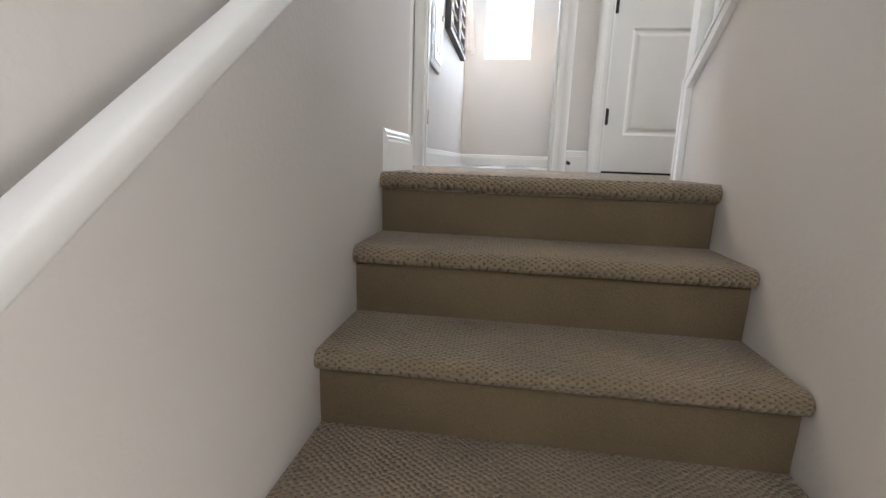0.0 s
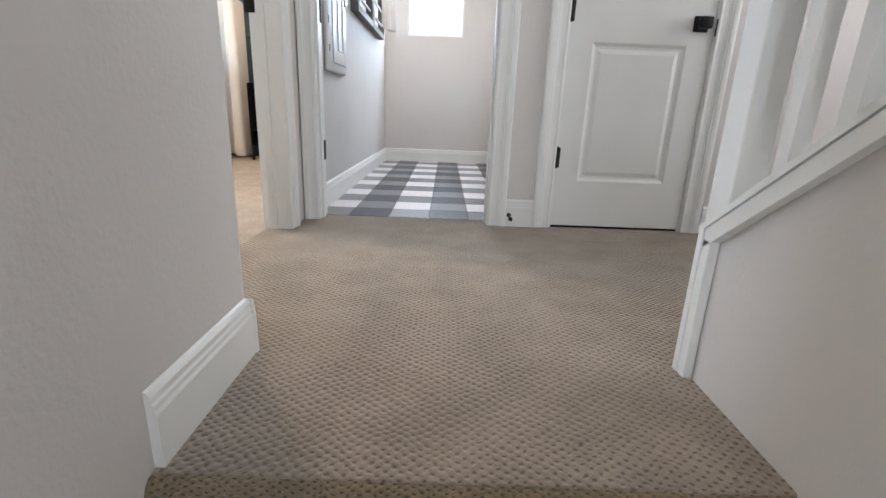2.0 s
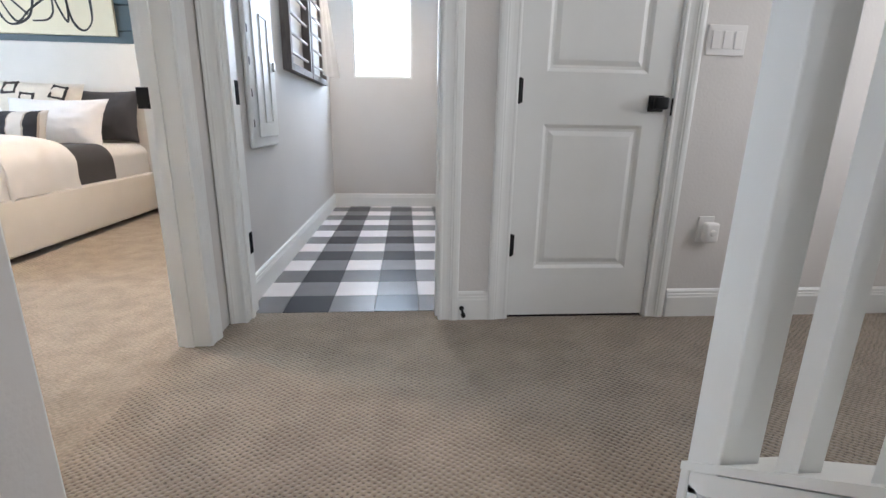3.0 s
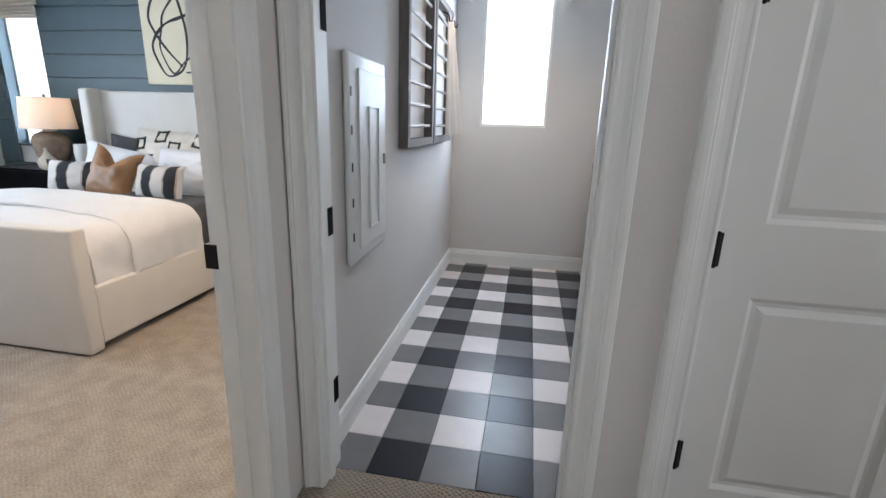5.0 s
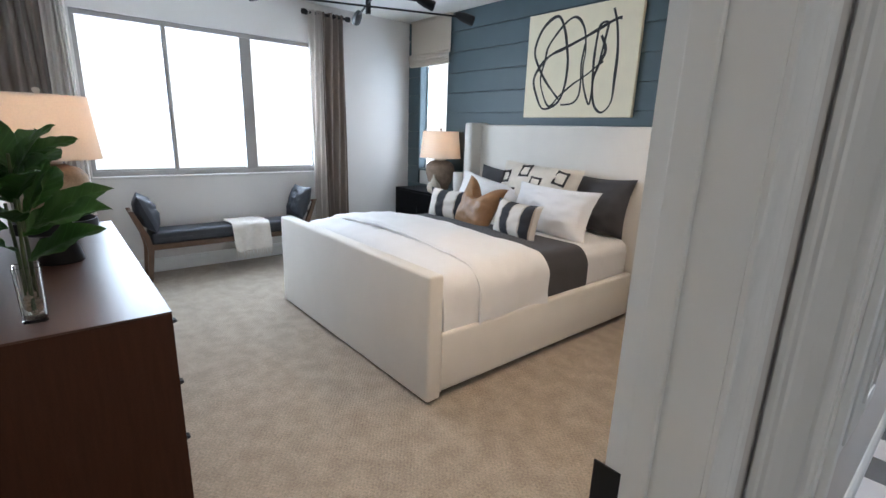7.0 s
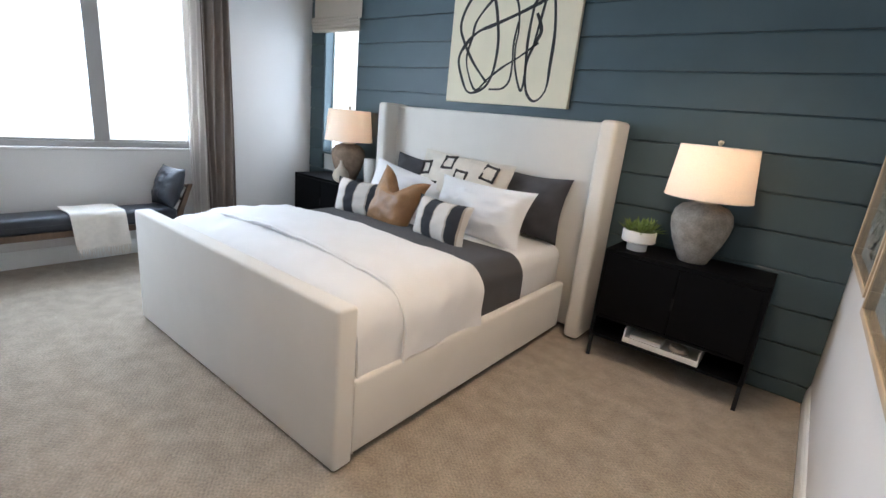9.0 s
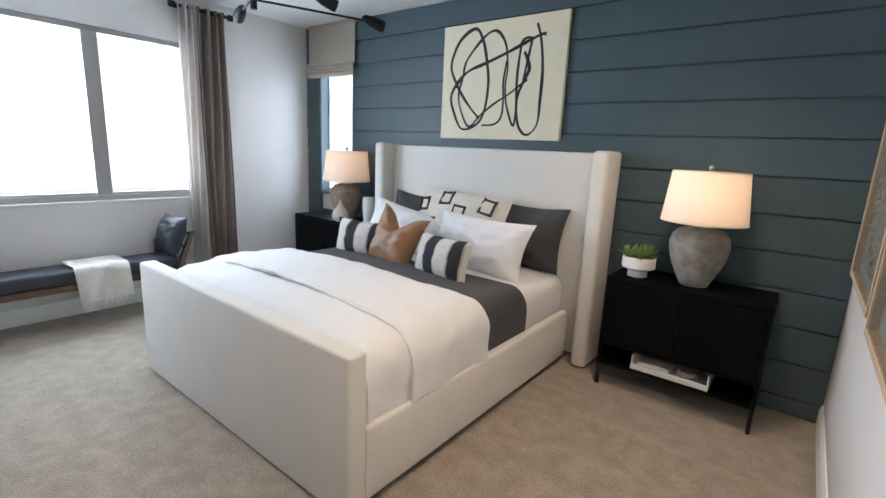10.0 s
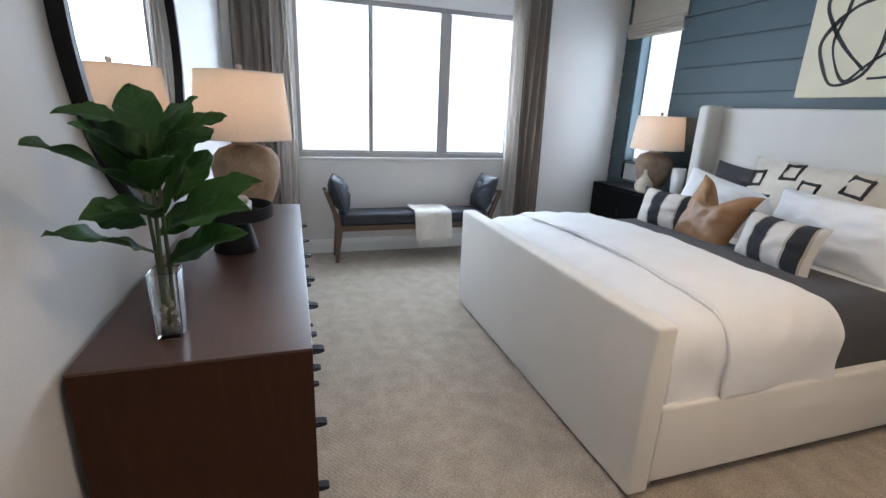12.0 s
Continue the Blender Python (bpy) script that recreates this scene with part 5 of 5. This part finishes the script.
bm = tube([(0.065 * math.cos(a) * 1.1, 0.045 * math.sin(a), 0.012 + 0.012 * math.sin(2 * a)) for a in [2 * math.pi * k / 28 for k in range(29)]], 0.014, 10)
tube([(-0.06, -0.01, 0.03), (-0.02, 0.0, 0.042), (0.05, 0.02, 0.028)], 0.014, 10, bm=bm)
tagged(part("knot_ornament", bm, SANDCER, smooth=True, m=at(-2.645, 2.932, DZ + 0.192)), "pale carved link ornament on the book", "ornament")

vase = thing("glass_vase", at(-1.90, 2.854, DZ), "square clear glass vase with fiddle-leaf stems and pebbles", "vase")
bm = bmesh.new()
rings = []
for r, z in ((0.027, 0.0), (0.029, 0.002), (0.0335, 0.172), (0.0325, 0.174), (0.0300, 0.172), (0.0260, 0.012)):
    rings.append([bm.verts.new((r * sx_, r * sy_, z)) for sx_, sy_ in ((-1, -0.86), (-0.86, -1), (0.86, -1), (1, -0.86), (1, 0.86), (0.86, 1), (-0.86, 1), (-1, 0.86))])
for a, b in zip(rings, rings[1:]):
    for k in range(8):
        bm.faces.new((a[k], a[(k + 1) % 8], b[(k + 1) % 8], b[k]))
bm.faces.new(rings[0])
bm.faces.new(rings[-1])
part("glass_body", bm, VASEGLASS, vase, "clear thick glass")
rnd = random.Random(3)
for k in range(20):
    x, y, z = rnd.uniform(-0.014, 0.014), rnd.uniform(-0.014, 0.014), 0.024 + 0.0033 * k + rnd.uniform(0, 0.005)
    s = rnd.uniform(0.0095, 0.0125)
    bm = bmesh.new()
    bmesh.ops.create_icosphere(bm, subdivisions=1, radius=s)
    part("pebble", soft(bm, 0.002, 90, k), PEBBLE, vase, smooth=True, m=pose(x, y, z, 0, rnd.uniform(0, 40), rnd.uniform(0, 180)))


def fiddle_leaf(L, W, bend, fold=0.42, seed=0.0):
    """A broad leathery leaf along +x with a sunk midrib, wavy margin and a droop."""
    def fn(u, v):
        b = 2 * v - 1
        prof = (u ** 0.8) * (1 - u ** 2.0) ** 0.9 * 1.70 if 0 < u < 1 else 0.0
        w = W * prof * 0.55 * (1 + 0.05 * math.sin(u * 19 + seed * 2 + b))
        y = b * w
        zz = -bend * L * (u * u + 0.6 * u ** 4) + fold * abs(y) + 0.007 * L / 0.2 * math.sin(u * 13 + seed + (1.7 if b > 0 else 0)) * b * b * min(1, 3 * u)
        zz += 0.005 * math.sin(u * 34 - 7 * abs(b)) * abs(b) * (1 - 0.6 * abs(b))
        return (L * u, y, zz)
    return sheet(fn, 28, 10, 0.0012)


# each leaf: offset from the vase's axis, height, rise, heading, length, width
LEAVES = [(-0.003, 0.01, 0.454, 50, -153, 0.22, 0.090), (0.004, -0.013, 0.507, 24, -51, 0.15, 0.06), (0.010, -0.030, 0.375, 30, -18, 0.30, 0.065), (-0.002, 0.006, 0.324, 14, -33, 0.18, 0.075),
          (0.004, -0.014, 0.219, 28, -26, 0.28, 0.065), (-0.010, 0.035, 0.490, 25, 90, 0.15, 0.05), (-0.010, 0.040, 0.301, 35, 77, 0.22, 0.085), (-0.006, 0.025, 0.284, 20, 52, 0.25, 0.095),
          (-0.002, 0.006, 0.185, 33, 64, 0.23, 0.095), (-0.010, 0.040, 0.340, 50, 140, 0.17, 0.08), (-0.003, 0.011, 0.372, 45, 174, 0.22, 0.085), (-0.010, 0.035, 0.445, 32, 132, 0.15, 0.065),
          (0.005, -0.018, 0.382, 54, -101, 0.17, 0.055), (0.001, -0.005, 0.363, 22, -150, 0.23, 0.08), (-0.005, 0.020, 0.314, 70, 92, 0.19, 0.055), (0.006, -0.022, 0.289, 14, -101, 0.12, 0.07), (-0.002, 0.006, 0.454, 36, 156, 0.21, 0.065),
          (0.0, 0.0, 0.40, 60, -70, 0.20, 0.08), (0.0, 0.0, 0.36, 40, 20, 0.20, 0.085), (0.0, 0.01, 0.42, 66, 60, 0.20, 0.08), (0.0, 0.0, 0.30, 24, -8, 0.20, 0.085), (0.0, 0.0, 0.26, 30, 110, 0.18, 0.08), (0.0, -0.01, 0.42, 40, -30, 0.19, 0.075)]
rnd = random.Random(8)
for i, top in enumerate((0.50, 0.47, 0.36)):
    a = 2.1 * i
    part("stem", tube([(0.012 * math.cos(a), 0.012 * math.sin(a), 0.03), (0.014 * math.cos(a), 0.014 * math.sin(a), 0.2), (0.018 * math.cos(a + 0.5), 0.018 * math.sin(a + 0.5), top)], 0.006, 8, 0.004), STEM, vase, "green plant stem", True)
for i, (ox, oy, z, el, az, L, W) in enumerate(LEAVES):
    part("leaf", fiddle_leaf(L * 0.96, W * 1.28, 0.04 + 0.12 * rnd.random(), 0.35, seed=i * 1.3), LEAF, vase, smooth=True, m=pose(ox, oy, z, 42 * math.sin(math.radians(az)), -el, az))

mir = thing("round_mirror", at(-2.66, YS, 1.62), "large round wall mirror in a thin black frame over the dresser", "mirror")
R = 0.62
part("mirror_frame", lathe([(R - 0.028, 0.006), (R - 0.028, 0.040), (R, 0.040), (R, 0.002), (R - 0.028, 0.002)], 96), BLACK, mir, "thin black metal frame", True, m=pose(0, 0, 0, -90, 0, 0))
part("mirror_glass", lathe([(0.0, 0.022), (R - 0.027, 0.022), (R - 0.027, 0.008), (0.0, 0.008)], 96), MIRROR, mir, "silvered mirror glass", m=pose(0, 0, 0, -90, 0, 0))

# ---- ceiling of the bedroom ----
FX, FY, FZ = -3.62, 5.06, 2.35
fx = thing("ceiling_fixture", at(FX, FY, H), "black mobile-arm ceiling light with cone shades", "ceiling light")
part("canopy", lathe([(0.0, -0.03), (0.06, -0.028), (0.065, -0.01), (0.065, 0.0)], 32), BLACK, fx, smooth=True)
part("stem", tube([(0, 0, -0.01), (0, 0, -0.39)], 0.021, 20), BLACK, fx, smooth=True)


def fixture_arm(a, b):
    a, b = Vector(a), Vector(b)
    am = part("arm", tube([a, b], 0.0075, 10), BLACK, fx, smooth=True)
    for p, q in ((a, b), (b, a)):
        d_ = (p - q).normalized()
        s = part("shade", lathe([(0.010, -0.07), (0.024, -0.055), (0.037, 0.0), (0.041, 0.07), (0.038, 0.09), (0.034, 0.085), (0.0, 0.06)], 24), BLACK, am, "black elongated cone shade", True, m=Matrix.Translation(p) @ (d_ + Vector((0, 0, -0.25))).to_track_quat("Z", "Y").to_matrix().to_4x4())
        part("shade_lining", lathe([(0.033, 0.0855), (0.02, 0.078), (0.0, 0.074)], 20), BRASS, s)


fixture_arm((-0.255, -0.76, -0.345), (0.40, 0.66, -0.365))
fixture_arm((0.22, 0.39, -0.27), (-0.25, -0.44, -0.20))
fixture_arm((-0.34, 0.10, -0.34), (0.36, -0.11, -0.29))
# one trim is known; the others dress the added fill lamps
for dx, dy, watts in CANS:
    tagged(part("downlight_fill_trim", lathe([(0.0, -0.004), (0.045, -0.004), (0.05, -0.006), (0.075, -0.005), (0.078, 0.0)], 32), CANLIGHT, smooth=True, m=at(dx, dy, H)), "recessed warm ceiling downlight, lit, all but one added unseen", "downlight", "ceiling downlights")
tagged(part("ceiling_speaker", lathe([(0.0, -0.006), (0.095, -0.006), (0.105, -0.003), (0.108, 0.0)], 36), SPEAKER, smooth=True, m=at(-4.43, 5.27, H)), "round white ceiling speaker grille", "speaker")

# ---- hall details ----
sw = thing("light_switch", at(1.815, YC, 1.21), "white three-gang wall switch plate", "switch")
part("plate", box(-0.083, 0.083, -0.007, 0, -0.058, 0.058, 0.003), PLASTIC, sw)
for x in (-0.048, 0, 0.048):
    part("rocker", box(x - 0.017, x + 0.017, -0.012, -0.006, -0.034, 0.034, 0.002), PLASTIC, sw)
out = thing("wall_outlet", at(1.86, YC, 0.42), "white wall outlet with a plugged-in night light", "outlet")
part("plate", box(-0.037, 0.037, -0.006, 0, -0.06, 0.06, 0.003), PLASTIC, out)
pl = part("night_light", box(-0.02, 0.045, -0.045, -0.006, -0.055, 0.035, 0.012, 3), PLASTIC, out, "white plug-in night light", True)
part("lens", lathe([(0.0, 0.012), (0.012, 0.01), (0.016, 0.0)], 16), WHITECER, pl, smooth=True, m=pose(0.012, -0.045, -0.01, 90, 0, 0))
ds = thing("door_stop_bumper", at(0.757, YC - 0.016, 0.058), "black spring door stop screwed to the baseboard", "door stop")
part("rod", tube([(0, 0, 0), (0, -0.03, -0.002), (0, -0.065, -0.006)], 0.0055, 10), BLACK, ds, smooth=True)
part("tip", lathe([(0.0, 0.016), (0.009, 0.014), (0.0105, 0.0), (0.0, 0.0)], 14), BLACK, ds, smooth=True, m=pose(0, -0.062, -0.006, 90, 0, 0))
part("flange", lathe([(0.011, 0.0), (0.011, 0.004), (0.0, 0.005)], 14), BLACK, ds, m=pose(0, 0, 0, 90, 0, 0))

# ---- laundry ----
ep = thing("breaker_panel", at(XL, 4.325, 0.73), "white painted electrical panel cover on the laundry wall", "electrical panel")
part("cover", box(0.0, 0.026, -0.225, 0.225, 0.0, 0.82, 0.016, 4), TRIM, ep, smooth=True)
pd = part("panel_door", box(0.026, 0.033, -0.13, 0.205, 0.05, 0.765, 0.004), TRIM, ep)
bm = bmesh.new()
for b in ((-0.03, -0.022, 0.12, 0.63), (0.092, 0.10, 0.12, 0.63), (-0.022, 0.092, 0.12, 0.128), (-0.022, 0.092, 0.622, 0.63)):
    box_into(bm, 0.032, 0.039, *b, 0.0025)
part("raised_bead", bm, TRIM, pd)
for k in range(5):
    part("slot", box(0.025, 0.0272, -0.205, -0.192, 0.10 + 0.14 * k, 0.135 + 0.14 * k), BLACK, ep)
part("latch", box(0.03, 0.046, 0.16, 0.175, 0.385, 0.43, 0.003), STEEL, pd)

rk = thing("drying_rack", at(XL, 5.50, 1.165), "weathered grey wood wall drying rack with two rail panels", "drying rack")
for y0, y1 in ((-0.64, 0.02), (0.05, 0.70)):
    pn = part("rack_panel", box(0.0, 0.055, y0, y0 + 0.045, 0.0, 0.94, 0.003), RACKGREY, rk)
    part("stile", box(0.0, 0.055, y1 - 0.045, y1, 0.0, 0.94, 0.003), RACKGREY, pn)
    for z0 in (0.0, 0.895):
        part("rack_rail", box(0.0, 0.055, y0 + 0.045, y1 - 0.045, z0, z0 + 0.045, 0.003), RACKGREY, pn)
    for k in range(7):
        part("dowel", tube([(0.032, y0 + 0.04, 0.115 + 0.118 * k), (0.032, y1 - 0.04, 0.115 + 0.118 * k)], 0.010, 10), DOWEL, pn, smooth=True)
for y in (0.28, 0.5):
    part("hook", tube([(0.05, y, 0.86), (0.09, y, 0.84), (0.095, y, 0.80), (0.11, y, 0.80), (0.115, y, 0.825)], 0.006, 8), BLACK, rk, "black coat hook", True)
tw = tagged(part("towel", sheet(lambda u, v: (0.085 + 0.075 * (1 - v) * u + 0.018 * math.sin(u * 14) * (0.4 + 0.6 * (1 - v)), -0.13 + 0.28 * u * (0.55 + 0.45 * (1 - v)), 0.80 * v), 28, 24, 0.006), TOWEL, smooth=True, m=at(XL, 5.93, 1.22)), "cream striped hand towel hanging on the rack's hook", "towel")

w = thing("window_3", at((LX0 + LX1) / 2, YL, LZ0), "white-framed laundry window with blown-out daylight", "window", kind="structure")
hx = (LX1 - LX0) / 2
hz = LZ1 - LZ0
for nm, b in (("frame_sill", (-hx, hx, 0, 0.022)), ("frame_head", (-hx, hx, hz - 0.022, hz)), ("frame_jamb", (-hx, -hx + 0.022, 0.022, hz - 0.022)), ("frame_jamb", (hx - 0.022, hx, 0.022, hz - 0.022))):
    part(nm, box(b[0], b[1], 0.012, 0.05, b[2], b[3], 0.003), TRIM, w)
g = part("pane", box(-hx + 0.022, hx - 0.022, 0.03, 0.034, 0.022, hz - 0.022), GLASS, w)
g.visible_shadow = False
va = thing("window_valance", at((LX0 + LX1) / 2, YL, 2.30), "cream linen roman shade pulled high over the laundry window", "window shade")
part("shade_cloth", sheet(lambda u, v: (-0.40 + 0.80 * u, -0.055 - 0.012 * math.sin(v * 9), 0.03 + 0.34 * v), 12, 16, 0.003), ROMAN, va, smooth=True)
part("hem_trim", box(-0.40, 0.40, -0.068, -0.05, 0.0, 0.035, 0.004), TOWEL, va)
for x in (-0.395, 0.395):
    part("tassel", lathe([(0.0, 0.05), (0.012, 0.045), (0.016, 0.02), (0.013, -0.03), (0.0, -0.032)], 14), TOWEL, va, smooth=True, m=at(x, -0.072, 0.0))


def washer(m, label, dark_top):
    e = thing("washing_machine", m, label, "washing machine", "laundry machines")
    part("body", box(0.0, 0.70, -0.33, 0.33, 0.015, 0.955, 0.012, 3), ENAMEL, e, smooth=True)
    if dark_top:
        part("top_panel", box(-0.004, 0.70, -0.332, 0.332, 0.955, 1.005, 0.012, 3), GREYPANEL, e, "dark grey control top", True)
        part("badge", box(0.10, 0.18, -0.10, 0.06, 1.0045, 1.0065, 0.0008), PLASTIC, e)
    else:
        part("lid", box(0.0, 0.62, -0.32, 0.32, 0.955, 0.975, 0.008, 3), ENAMEL, e, smooth=True)
    if not dark_top:
        dr_ = part("door", box(-0.012, 0.0, -0.21, 0.21, 0.30, 0.80, 0.03, 4), DARKGLASS, e, "dark glossy glass door", True)
        part("door_rim", box(-0.018, -0.010, 0.17, 0.20, 0.45, 0.71, 0.004), STEEL, dr_)
    for y in (-0.28, 0.28):
        part("foot", lathe([(0.02, 0.0), (0.02, 0.016), (0.0, 0.016)], 12), BLACK, e, m=at(0.06, y, 0))
        part("foot", lathe([(0.02, 0.0), (0.02, 0.016), (0.0, 0.016)], 12), BLACK, e, m=at(0.64, y, 0))
    return e


washer(at(0.99, 6.22, 0.0), "white laundry machine with dark control top", True)
washer(at(1.0, 5.53, 0.0), "white laundry machine with white lid and dark glass door", False)

# chequered laundry tiles
TP = 0.2125
TX0, TY0 = -0.070, 4.04
tile_me = {}
for key, mm in (("w", TILE_W), ("g", TILE_G), ("d", TILE_D)):
    bm = box(-TP / 2 + 0.0012, TP / 2 - 0.0012, -TP / 2 + 0.0012, TP / 2 - 0.0012, -0.008, 0.0, 0.0012, 1)
    me = bpy.data.meshes.new("tile")
    bmesh.ops.recalc_face_normals(bm, faces=bm.faces)
    bm.to_mesh(me)
    bm.free()
    me.materials.append(mm)
    tile_me[key] = me
fl = bpy.data.objects["floor_laundry"]
for i in range(-1, 9):
    for j in range(-2, 13):
        cx, cy = TX0 + TP * (i + 0.5), TY0 + TP * (j + 0.5)
        if cx > 1.65 or cy > YL + 0.05 or cy < 3.75:
            continue
        dark_col, dark_row = i % 2 == 0, j % 2 != 0
        ob = new("tile", tile_me["d" if dark_col and dark_row else "g" if dark_col or dark_row else "w"])
        ob.parent = fl
        ob.location = (cx, cy, 0.001)
